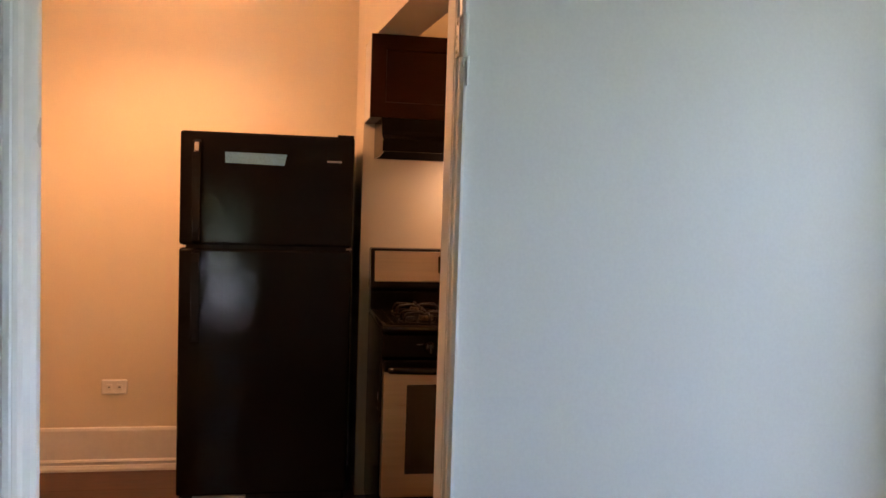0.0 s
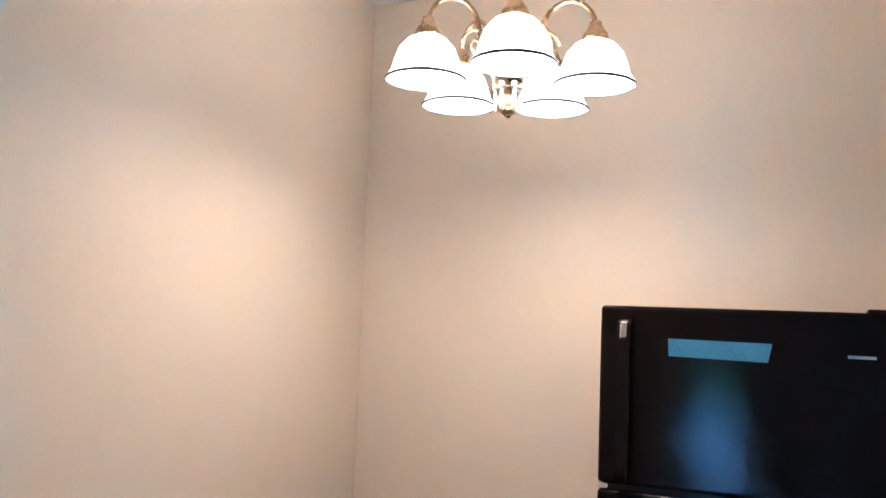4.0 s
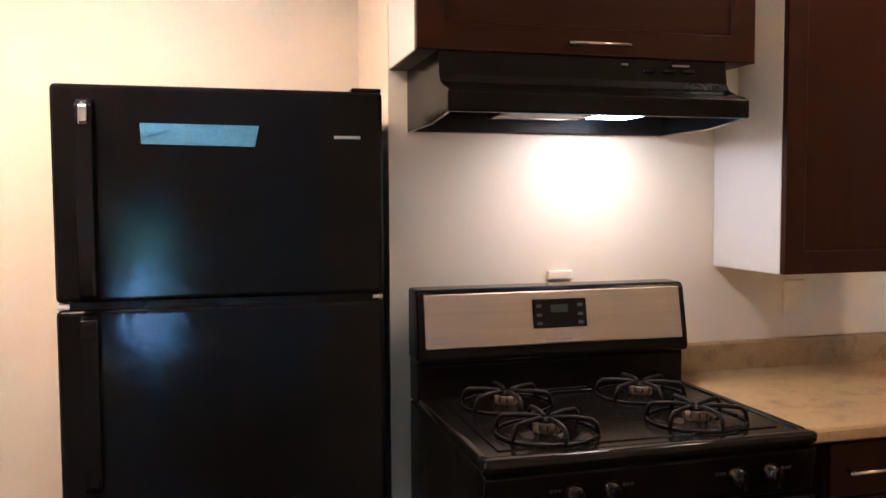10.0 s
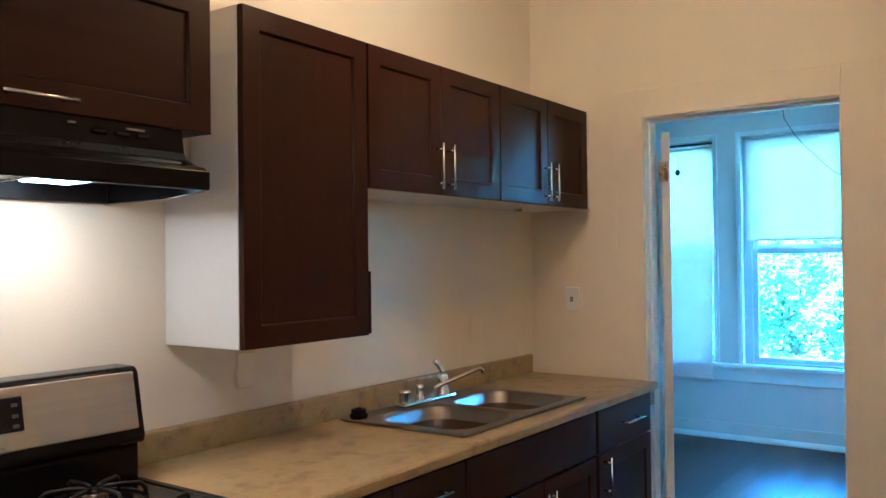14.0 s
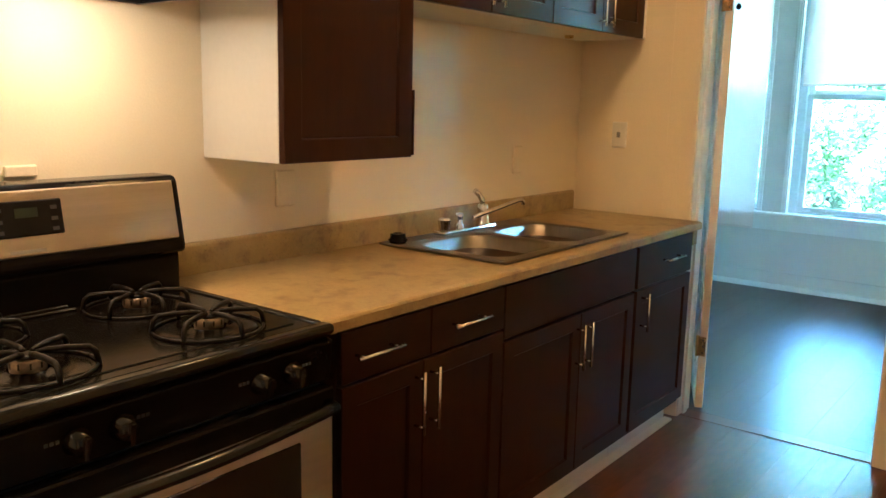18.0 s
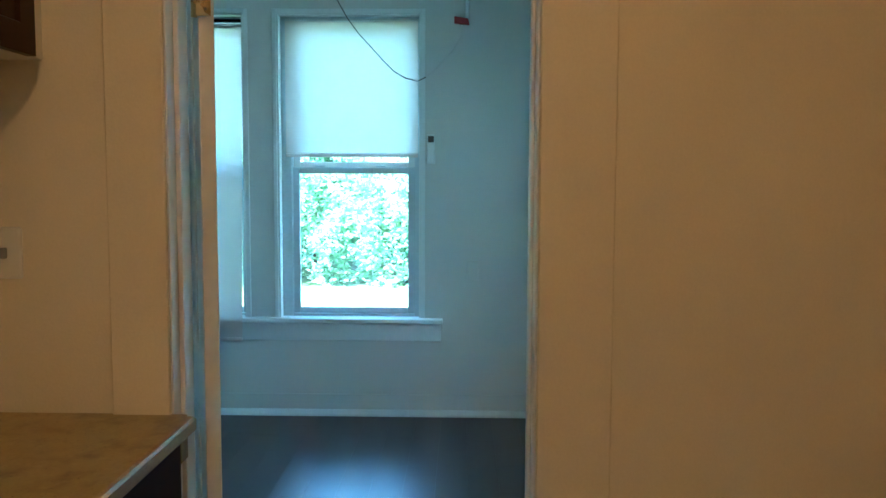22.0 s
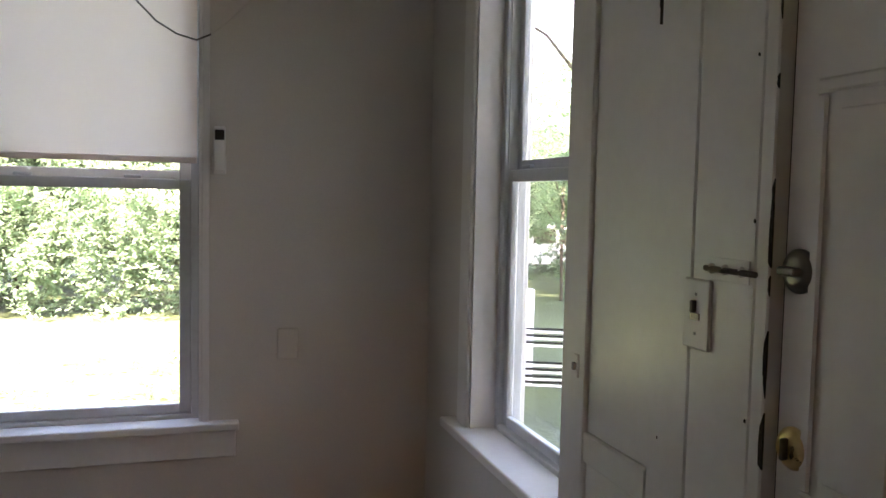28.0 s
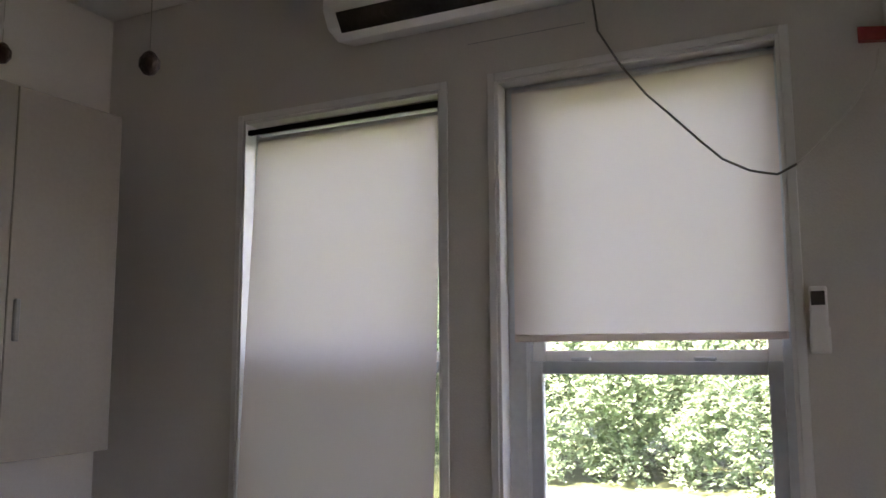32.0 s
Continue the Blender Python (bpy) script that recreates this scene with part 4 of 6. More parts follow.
def fridge_handle(z0, z1, parent, cap_hi):
    x = fx0 + 0.073
    bm = extrude([(fy - 0.004, z0), (fy - 0.030, z0 + 0.015), (fy - 0.036, z0 + 0.05), (fy - 0.036, z1 - 0.05), (fy - 0.030, z1 - 0.015), (fy - 0.004, z1), (fy + 0.002, z1), (fy + 0.002, z1 - 0.03), (fy - 0.018, z1 - 0.05), (fy - 0.018, z0 + 0.05), (fy + 0.002, z0 + 0.03), (fy + 0.002, z0)], "x", x - 0.019, x + 0.019, 0.004)
    h = part("handle", bm, BLACKG, parent, "glossy black pull handle")
    if cap_hi:
        part("end_cap", extrude([(fy - 0.034, z1 - 0.062), (fy - 0.041, z1 - 0.050), (fy - 0.036, z1 - 0.016), (fy - 0.012, z1 - 0.004), (fy - 0.008, z1 - 0.030)], "x", x - 0.010, x + 0.010, 0.003), CHROME, h, "shiny end cap")
        part("end_cap", extrude([(fy - 0.032, z0 + 0.085), (fy - 0.0385, z0 + 0.060), (fy - 0.033, z0 + 0.014), (fy - 0.010, z0 + 0.004), (fy - 0.008, z0 + 0.030)], "x", x + 0.010, x + 0.0185, 0.003), BLACKS, h, "glossy black end cap")
    else:
        part("end_cap", box(x - 0.014, x + 0.014, fy - 0.037, fy - 0.018, z0 + 0.02, z0 + 0.07, 0.006, 2), BLACKG, h, "black end cap")


fridge_handle(fg + 0.012, ft - 0.035, fz, True)
fridge_handle(0.76, fg - 0.014, dr, False)
part("hinge_cover", box(fx1 - 0.075, fx1 - 0.002, fy + 0.01, fy + 0.11, ft - 0.002, ft + 0.009, 0.004, 2), BLACKG, fr)
part("middle_hinge", box(fx0 + 0.002, fx0 + 0.028, fy + 0.006, fy + 0.05, fg - 0.006, fg + 0.006, 0.002), WHITEP, fr, "small white hinge plug")
part("middle_hinge", box(fx1 - 0.028, fx1 - 0.002, fy + 0.006, fy + 0.05, fg - 0.006, fg + 0.006, 0.002), NICKEL, fr)
part("badge", box(-0.212, -0.148, fy - 0.002, fy + 0.001, 1.574, 1.582, 0.001), NICKEL, fz, "small silver badge")
part("toe_grille", box(fx0 + 0.02, fx1 - 0.02, fy + 0.03, fy + 0.07, 0.012, 0.08, 0.004), BLACKM, fr)
for x in (fx0 + 0.05, fx1 - 0.05):
    part("foot", rod((x, fy + 0.06, 0), (x, fy + 0.06, 0.03), 0.02), GREYP, fr)
part("toe_edge", box(fx0 + 0.07, fx0 + 0.30, fy + 0.004, fy + 0.02, 0.068, 0.080, 0.003), GREYP, fr, "pale trim under the door")
part("roller_bracket", box(fx0 + 0.01, fx0 + 0.07, fy + 0.02, fy + 0.06, 0.03, 0.06, 0.006), GREYP, fr, "grey roller bracket")
bm = extrude([(-0.65, 1.557), (-0.398, 1.553), (-0.388, 1.602), (-0.652, 1.604)], "y", fy - 0.0022, fy - 0.0006)
merge(bm, extrude([(-0.65, 1.572), (-0.585, 1.59), (-0.583, 1.594), (-0.65, 1.58)], "y", fy - 0.0040, fy - 0.0018))
solid("tape_strip", bm, TAPE, "strip of wrinkled blue painter's tape on the freezer door", "tape")

# ---------- stove ----------
rx0, rx1 = 0.0, 0.757
st = thing("gas_stove", (0.378, -0.35, 0), "black and stainless freestanding gas stove with four burners", "stove")
part("body", box(rx0, rx1, -0.625, -0.03, 0.04, 0.895, 0.004), BLACKG, st)
part("cooktop", box(rx0 - 0.001, rx1 + 0.001, -0.665, -0.10, 0.893, 0.918, 0.008, 2), BLACKE, st, "black enamel cooktop")
part("cooktop_well", box(rx0 + 0.05, rx1 - 0.05, -0.60, -0.14, 0.9175, 0.9205, 0.002), BLACKE, st)
part("front_rim", box(rx0 - 0.002, rx1 + 0.002, -0.672, -0.634, 0.898, 0.923, 0.010, 3), BLACKS, st, "polished rounded front rim", True)
part("side_rim", box(rx0 - 0.002, rx0 + 0.022, -0.634, -0.13, 0.900, 0.9225, 0.008, 3), BLACKS, st, "", True)
part("side_rim", box(rx1 - 0.022, rx1 + 0.002, -0.634, -0.13, 0.900, 0.9225, 0.008, 3), BLACKS, st, "", True)
part("guard_base", extrude([(-0.03, 0.90), (-0.125, 0.90), (-0.125, 1.0), (-0.115, 1.02), (-0.03, 1.02)], "x", rx0, rx1, 0.004), BLACKG, st)
gd = part("backguard", extrude([(-0.03, 1.01), (-0.150, 1.01), (-0.155, 1.025), (-0.125, 1.185), (-0.115, 1.197), (-0.03, 1.197)], "x", rx0 - 0.004, rx1 + 0.002, 0.010), BLACKG, st, "black backguard")
gt = Matrix.Translation((0.377, -0.1425, 1.105)) @ Matrix.Rotation(radians(-10.6), 4, "X")


def on_guard(x0, x1, z0, z1, d, bev=0.002):
    bm = box(x0, x1, -d, 0.002, z0, z1, bev, 2)
    bmesh.ops.transform(bm, matrix=gt, verts=bm.verts)
    return bm


part("steel_panel", on_guard(-0.364, 0.362, -0.058, 0.082, 0.004, 0.0035), STEEL, gd, "brushed stainless control panel")
dp = part("clock_display", on_guard(-0.072, 0.080, -0.016, 0.060, 0.008, 0.003), BLACKG, gd, "black clock display")
part("digits", on_guard(-0.022, 0.026, 0.024, 0.044, 0.0086, 0), LCD, dp, "dim green clock digits")
for i in range(3):
    for z in (-0.012, 0.01, 0.034):
        part("button", on_guard(-0.062, -0.048, z + 0.008 - 0.004, z + 0.012, 0.0088, 0), KEYM, dp) if i == 0 else None
        part("button", on_guard(0.054, 0.068, z + 0.004, z + 0.012, 0.0088, 0), KEYM, dp) if i == 1 else None
part("badge", on_guard(-0.04, 0.035, -0.05, -0.044, 0.0046, 0), GREYP, gd, "small grey badge bar")
part("control_panel", extrude([(-0.62, 0.795), (-0.655, 0.795), (-0.668, 0.885), (-0.64, 0.893), (-0.62, 0.893)], "x", rx0, rx1, 0.004), BLACKG, st, "black front knob panel")
for i, x in enumerate((0.189, 0.268, 0.562, 0.642)):
    kb = part("burner_knob", lathe([(0, 0), (0.024, 0), (0.024, 0.006), (0.019, 0.012), (0.017, 0.03), (0, 0.032)], 20, Matrix.Translation((x, -0.66, 0.842)) @ Matrix.Rotation(radians(98), 4, "X")), BLACKS, st, "round black burner knob", True)
    bm = box(-0.0045, 0.0045, -0.02, 0.02, 0.03, 0.04, 0.002)
    bmesh.ops.transform(bm, matrix=Matrix.Translation((x, -0.66, 0.842)) @ Matrix.Rotation(radians(98), 4, "X"), verts=bm.verts)
    part("grip", bm, BLACKS, kb)
    side = -1 if i % 2 == 0 else 1
    for q in range(3):
        part("mark", box(x + side * 0.04 - 0.012 + q * 0.009, x + side * 0.04 - 0.006 + q * 0.009, -0.6645, -0.659, 0.846, 0.852), KEYM, st, "grey printed knob mark")
od = part("oven_door", box(rx0 + 0.006, rx1 - 0.006, -0.672, -0.628, 0.235, 0.785, 0.006, 2), STEEL, st, "stainless oven door")
part("oven_top_trim", box(rx0 + 0.006, rx1 - 0.006, -0.676, -0.64, 0.74, 0.787, 0.004), BLACKG, od)
part("oven_window", box(rx0 + 0.10, rx1 - 0.10, -0.6755, -0.668, 0.33, 0.69, 0.003), DARKGL, od, "dark oven window")
hp = [(rx0 + 0.03 + (rx1 - rx0 - 0.06) * i / 16, -0.70 - 0.028 * math.sin(math.pi * i / 16), 0.752) for i in range(17)]
part("handle", tube([(rx0 + 0.03, -0.67, 0.752)] + hp + [(rx1 - 0.03, -0.67, 0.752)], 0.014, 10), BLACKS, od, "curved black door handle", True)
dw = part("drawer", box(rx0 + 0.006, rx1 - 0.006, -0.668, -0.628, 0.07, 0.225, 0.006), BLACKG, st, "black storage drawer")
part("scratch", extrude([(-0.545, 0.60), (-0.552, 0.612), (-0.55, 0.628), (-0.541, 0.632), (-0.538, 0.622), (-0.536, 0.606)], "x", rx0 - 0.0006, rx0 + 0.001), WHITEP, st, "small white scuff on the side")
part("scratch", extrude([(-0.546, 0.562), (-0.541, 0.562), (-0.540, 0.570), (-0.545, 0.572)], "x", rx0 - 0.0006, rx0 + 0.001), WHITEP, st)
for x in (rx0 + 0.06, rx1 - 0.06):
    for y in (-0.58, -0.1):
        part("foot", rod((x, y, 0), (x, y, 0.045), 0.018), BLACKM, st)
for bx in (0.195, 0.562):
    for by in (-0.505, -0.245):
        b = part("burner", lathe([(0.100, 0.001), (0.094, 0.004), (0.070, 0.0015), (0.045, 0.003), (0.036, 0.006), (0.034, 0.007)], 28, Matrix.Translation((bx, by, 0.9195))), BLACKE, st, "round dished burner pan", True)
        part("burner_head", lathe([(0.029, 0.004), (0.030, 0.008), (0.030, 0.024), (0.026, 0.027), (0, 0.028)], 24, Matrix.Translation((bx, by, 0.9195))), CAPM, b, "worn aluminium burner head", True)
        slots = bmesh.new()
        for k in range(10):
            a = k * math.pi / 5
            merge(slots, turned(box(0.0285, 0.0306, -0.0016, 0.0016, 0.012, 0.023), Matrix.Translation((bx, by, 0.9195)) @ Matrix.Rotation(a, 4, "Z")))
        part("gas_ports", slots, BLACKM, b, "dark gas ports")
        part("burner_cap", lathe([(0, 0.0335), (0.018, 0.033), (0.0245, 0.031), (0.0245, 0.0275), (0, 0.0275)], 24, Matrix.Translation((bx, by, 0.9195))), BLACKM, b, "black burner cap", True)
        g = tube([(bx + 0.112 * math.cos(q * math.pi / 12), by + 0.106 * math.sin(q * math.pi / 12), 0.9235) for q in range(25)], 0.003, 6)
        for k in range(6):
            a = math.pi / 6 + k * math.pi / 3
            c, s2 = math.cos(a), math.sin(a)
            merge(g, tube([(bx + c * 0.113, by + s2 * 0.107, 0.922), (bx + c * 0.108, by + s2 * 0.102, 0.946), (bx + c * 0.098, by + s2 * 0.093, 0.955), (bx + c * 0.060, by + s2 * 0.057, 0.957), (bx + c * 0.026, by + s2 * 0.025, 0.956), (bx + c * 0.014, by + s2 * 0.013, 0.953)], 0.0056, 6))
        part("grate", g, BLACKM, b, "matt black cast iron grate", True)
part("vent_trim", box(0.30, 0.46, -0.178, -0.166, 0.9195, 0.928, 0.003), BLACKS, st, "small black trim behind the burners")
part("vent_trim", box(0.305, 0.455, -0.152, -0.142, 0.9195, 0.930, 0.003), BLACKS, st)
# the stove stands a little off the wall
st.location = (0.378, -0.383, 0)
solid("wall_plug", box(0.415, 0.49, -0.014, 0.0, 1.198, 1.225, 0.004, 2), WALL, "cream wall plug just above the stove", "outlet")

# ---------- range hood ----------
hd = thing("range_hood", (0.385, -0.25, 1.61), "black under-cabinet range hood with its lamp on", "range hood")
hx0, hx1 = 0.012, 0.768
part("canopy", extrude([(-0.002, 1.773), (-0.325, 1.773), (-0.333, 1.716), (-0.345, 1.698), (-0.375, 1.684), (-0.405, 1.676), (-0.418, 1.668), (-0.418, 1.624), (-0.408, 1.622), (-0.408, 1.660), (-0.33, 1.684), (-0.30, 1.69), (-0.012, 1.69), (-0.012, 1.66), (-0.002, 1.66)], "x", hx0 + 0.004, hx1 - 0.004), BLACKG, hd, "glossy black canopy")
for nm, x0, x1 in (("side_panel", hx0, hx0 + 0.004), ("side_panel", hx1 - 0.004, hx1)):
    part(nm, extrude([(-0.002, 1.610), (-0.26, 1.610), (-0.405, 1.622), (-0.418, 1.624), (-0.418, 1.668), (-0.405, 1.676), (-0.375, 1.684), (-0.345, 1.698), (-0.333, 1.716), (-0.325, 1.772), (-0.002, 1.772)], "x", x0, x1), BLACKG, hd)
    part("side_edge", tube([((x0 + x1) / 2, -0.004, 1.609), ((x0 + x1) / 2, -0.26, 1.609), ((x0 + x1) / 2, -0.405, 1.621)], 0.0022, 6), STEEL, hd, "bare steel lower edge", True)
part("front_lip", box(hx0 - 0.004, hx1 + 0.004, -0.424, -0.408, 1.622, 1.668, 0.004, 2), BLACKG, hd)
part("back_panel", box(hx0 + 0.005, hx1 - 0.005, -0.024, -0.003, 1.610, 1.66, 0.002), BLACKM, hd, "matt black back panel")
part("filter", box(0.225, 0.455, -0.335, -0.07, 1.648, 1.656, 0.002), ALU, hd, "aluminium grease filter")
bm = bmesh.new()
for i in range(9):
    box(0.231, 0.449, -0.325 + i * 0.028, -0.317 + i * 0.028, 1.6445, 1.6485, 0, bm=bm)
part("filter_ribs", bm, ALU, hd)
bm = box(0.217, 0.225, -0.34, -0.065, 1.642, 1.658, 0.001)
box(0.455, 0.463, -0.34, -0.065, 1.642, 1.658, 0.001, bm=bm), box(0.225, 0.455, -0.073, -0.065, 1.642, 1.658, 0.001, bm=bm)
part("filter_frame", bm, NICKEL, hd, "bright metal filter frame")
part("lamp_lens", box(0.468, 0.590, -0.265, -0.135, 1.640, 1.662, 0.004), BULB, hd, "lit lamp lens")
for i in range(3):
    part("switch", box(0.53 + i * 0.055, 0.565 + i * 0.055, -0.3365, -0.326, 1.738, 1.748, 0.002), BLACKS, hd)
part("label_bar", box(0.475, 0.492, -0.3335, -0.325, 1.754, 1.758), GREYP, hd)
part("label_bar", box(0.615, 0.66, -0.3335, -0.325, 1.755, 1.759), GREYP, hd)
lamp("hood_lamp", "AREA", look((0.52, -0.25, 1.634), (0.50, -0.16, 0.9)), 0.042, (1.0, 0.48, 0.21), size=(0.18, 0.12))

# ---------- upper cabinets ----------
CT, CY = 2.127, -0.33


def wall_cabinet(name, x0, x1, z0, doors, label):
    c = thing(name, ((x0 + x1) / 2, CY / 2, z0), label, "cabinet", "dark wall cabinets")
    part("carcass", box(x0, x1, CY + 0.021, -0.002, z0, CT, 0.0015), MELA, c, "white melamine carcass")
    for u0, u1 in doors:
        shaker(c, "door", u0 + 0.0015, u1 - 0.0015, z0 + 0.001, CT - 0.001, CY, WOOD, 0.06)
    return c


hc = thing("wall_cabinet", (0.4, CY / 2, 1.775), "dark wood cabinet over the hood with one lift-up door", "cabinet", "dark wall cabinets")
part("carcass", box(-0.038, 0.85, CY + 0.021, -0.002, 1.775, CT, 0.0015), MELA, hc, "white melamine carcass")
part("bottom_panel", box(-0.036, 0.848, CY + 0.021, -0.003, 1.772, 1.7745), WOODH, hc, "dark underside")
hdr = shaker(hc, "door", -0.04, 0.852, 1.772, CT, CY, WOODH, 0.065)
bar_handle(hdr, (0.325, CY, 1.797), (0.485, CY, 1.797), 0.03)
part("filler", box(0.853, 0.950, -0.12, -0.002, 1.70, CT - 0.02, 0.002), MELA, hc, "white filler strip beside the tall cabinet")
tc = wall_cabinet("wall_cabinet", 0.952, 1.448, 1.224, ((0.952, 1.448),), "tall dark wood wall cabinet with white sides")
part("edge_strip", box(1.4485, 1.456, CY - 0.001, CY + 0.022, 1.23, 1.42, 0.001), WOOD, tc)
lc = wall_cabinet("wall_cabinet", 1.452, 2.228, 1.677, ((1.452, 1.84), (1.84, 2.228)), "short dark wood wall cabinet with two doors above the sink")
for x in (1.805, 1.872):
    bar_handle(lc, (x, CY, 1.695), (x, CY, 1.852))
lc = wall_cabinet("wall_cabinet", 2.23, 2.995, 1.677, ((2.23, 2.613), (2.613, 2.995)), "short dark wood wall cabinet with two doors by the corner")
for x in (2.58, 2.648):
    bar_handle(lc, (x, CY, 1.695), (x, CY, 1.852))
solid("cabinet_scribe", box(2.996, XE, -0.31, -0.002, 1.68, CT - 0.005, 0.002), MELA, "narrow white filler strip beside the last cabinet", "filler")
solid("under_cabinet_clip", lathe([(0, 0), (0.02, 0), (0.018, -0.012), (0, -0.014)], 16, Matrix.Translation((2.72, -0.12, 1.677))), BRASS, "small brass button under the cabinet", "clip", smooth=True)

# ---------- base cabinets ----------
BY = -0.60


def base_cabinet(name, x0, x1, label):
    c = thing(name, ((x0 + x1) / 2, BY / 2, 0), label, "cabinet", "dark base cabinets")
    part("carcass", box(x0 + 0.001, x1 - 0.001, BY, -0.03, 0.10, 0.872, 0.0015), WOOD, c)
    part("toe_kick", box(x0 + 0.001, x1 - 0.001, BY + 0.055, BY + 0.07, 0.0, 0.10), MELA, c, "white toe kick board")
    return c


b1 = base_cabinet("base_cabinet", 0.86, 1.535, "dark wood base cabinet with two drawers and two doors")
for u0, u1, hx in ((0.862, 1.19, (0.90, 1.06)), (1.193, 1.533, (1.275, 1.435))):
    dr = part("drawer_front", box(u0, u1, BY - 0.02, BY - 0.001, 0.735, 0.862, 0.002), WOODH, b1)
    bar_handle(dr, (hx[0] - 0.012, BY - 0.02, 0.80), (hx[1] - 0.012, BY - 0.02, 0.80))
for u0, u1, hx in ((0.862, 1.16, 1.128), (1.163, 1.533, 1.19)):
    d = shaker(b1, "door", u0, u1, 0.125, 0.728, BY - 0.02, WOOD)
    bar_handle(d, (hx, BY - 0.02, 0.54), (hx, BY - 0.02, 0.71))
b2 = base_cabinet("base_cabinet", 1.537, 2.43, "dark wood sink base cabinet with two doors")
part("false_front", box(1.54, 2.428, BY - 0.02, BY - 0.001, 0.70, 0.862, 0.002), WOODH, b2)
for u0, u1, hx in ((1.54, 2.01, 1.985), (2.013, 2.428, 2.04)):
    d = shaker(b2, "door", u0, u1, 0.125, 0.69, BY - 0.02, WOOD)
    bar_handle(d, (hx, BY - 0.02, 0.50), (hx, BY - 0.02, 0.66))
b3 = base_cabinet("base_cabinet", 2.432, 2.985, "dark wood end cabinet with a drawer and a door")
dr = part("drawer_front", box(2.45, 2.982, BY - 0.02, BY - 0.001, 0.70, 0.862, 0.002), WOODH, b3)
bar_handle(dr, (2.66, BY - 0.02, 0.785), (2.84, BY - 0.02, 0.785))
d = shaker(b3, "door", 2.45, 2.982, 0.125, 0.69, BY - 0.02, WOOD)
bar_handle(d, (2.495, BY - 0.02, 0.53), (2.495, BY - 0.02, 0.68))
solid("shoe_strip", box(1.60, 2.99, BY + 0.016, BY + 0.054, 0.0, 0.014, 0.004), TRIM, "loose white strip along the foot of the cabinets", "trim")

# counter with a hole for the sink
XC = 3.022                                   # the counter stops short of the doorway wall
sx0, sx1, sy0, sy1 = 1.60, 2.44, -0.575, -0.06
ctop = thing("countertop", (1.92, -0.33, 0.88), "beige granite-pattern laminate countertop with a backsplash", "countertop")
bm = bmesh.new()


def ring_of(u0, u1, v0, v1, z):
    return [bm.verts.new(v) for v in ((u0, v0, z), (u1, v0, z), (u1, v1, z), (u0, v1, z))]


loops = [ring_of(sx0 + 0.02, sx1 - 0.02, sy0 + 0.02, sy1 - 0.02, 0.874), ring_of(0.762, XC - 0.001, -0.639, -0.022, 0.874), ring_of(0.760, XC, -0.642, -0.022, 0.878), ring_of(0.760, XC, -0.642, -0.022, 0.900), ring_of(0.763, XC - 0.003, -0.637, -0.022, 0.906), ring_of(0.769, XC - 0.008, -0.630, -0.022, 0.908), ring_of(sx0 + 0.02, sx1 - 0.02, sy0 + 0.02, sy1 - 0.02, 0.908)]
for a, b in zip(loops, loops[1:] + loops[:1]):
    for i in range(4):
        bm.faces.new((a[i], a[(i + 1) % 4], b[(i + 1) % 4], b[i]))
bmesh.ops.recalc_face_normals(bm, faces=bm.faces)
part("top", bm, COUNTER, ctop)
part("backsplash", box(0.764, XC - 0.012, -0.026, -0.002, 0.90, 0.996, 0.010, 3), COUNTER, ctop)
part("end_filler", box(XC - 0.010, XE - 0.001, -0.61, -0.002, 0.80, 0.9, 0.002), COUNTER, ctop)
snk = thing("kitchen_sink", (2.02, -0.32, 0.91), "double-bowl stainless drop-in kitchen sink", "sink")


def bowl(x0, x1, y0, y1, top, deep, n=8, r=0.085):
    """A rounded open basin with sloping sides."""
    bm = bmesh.new()

    def ring(inset, z, rr):
        out = []
        for cx, cy, a0 in ((x1 - inset - rr, y1 - inset - rr, 0), (x0 + inset + rr, y1 - inset - rr, 90), (x0 + inset + rr, y0 + inset + rr, 180), (x1 - inset - rr, y0 + inset + rr, 270)):
            for k in range(n + 1):
                a = radians(a0 + 90 * k / n)
                out.append(bm.verts.new((cx + rr * math.cos(a), cy + rr * math.sin(a), z)))
        return out
    rings = [ring(-0.018, top + 0.0012, 0.012), ring(0.004, top + 0.0012, r), ring(0.010, top - 0.006, r), ring(0.020, top - deep + 0.045, r), ring(0.034, top - deep + 0.014, r * 0.85), ring(0.060, top - deep, r * 0.7), ring(0.13, top - deep - 0.006, r * 0.3)]
    for a, b in zip(rings, rings[1:]):
        for i in range(len(a)):
            j = (i + 1) % len(a)
            bm.faces.new((a[i], b[i], b[j], a[j]))
    bm.faces.new(rings[-1])
    bmesh.ops.recalc_face_normals(bm, faces=bm.faces)
    return bm


for x0, x1 in ((1.635, 2.0), (2.04, 2.405)):
    bw = part("bowl", bowl(x0, x1, -0.545, -0.17, 0.918, 0.16), SINK, snk, "", True)
    part("drain", lathe([(0.045, 0), (0.04, 0.003), (0.02, 0.001), (0, 0.001)], 22, Matrix.Translation(((x0 + x1) / 2, -0.36, 0.7535))), CHROME, bw, "", True)
bm = box(sx0, sx1, sy1 - 0.085, sy1, 0.911, 0.918, 0.003)
box(sx0, sx1, sy0, -0.55, 0.911, 0.918, 0.003, bm=bm), box(sx0, 1.632, -0.55, sy1 - 0.085, 0.911, 0.918, 0.003, bm=bm)
box(2.408, sx1, -0.55, sy1 - 0.085, 0.911, 0.918, 0.003, bm=bm), box(2.005, 2.035, -0.55, sy1 - 0.085, 0.909, 0.9165, 0.003, bm=bm)
part("rim", bm, SINK, snk)
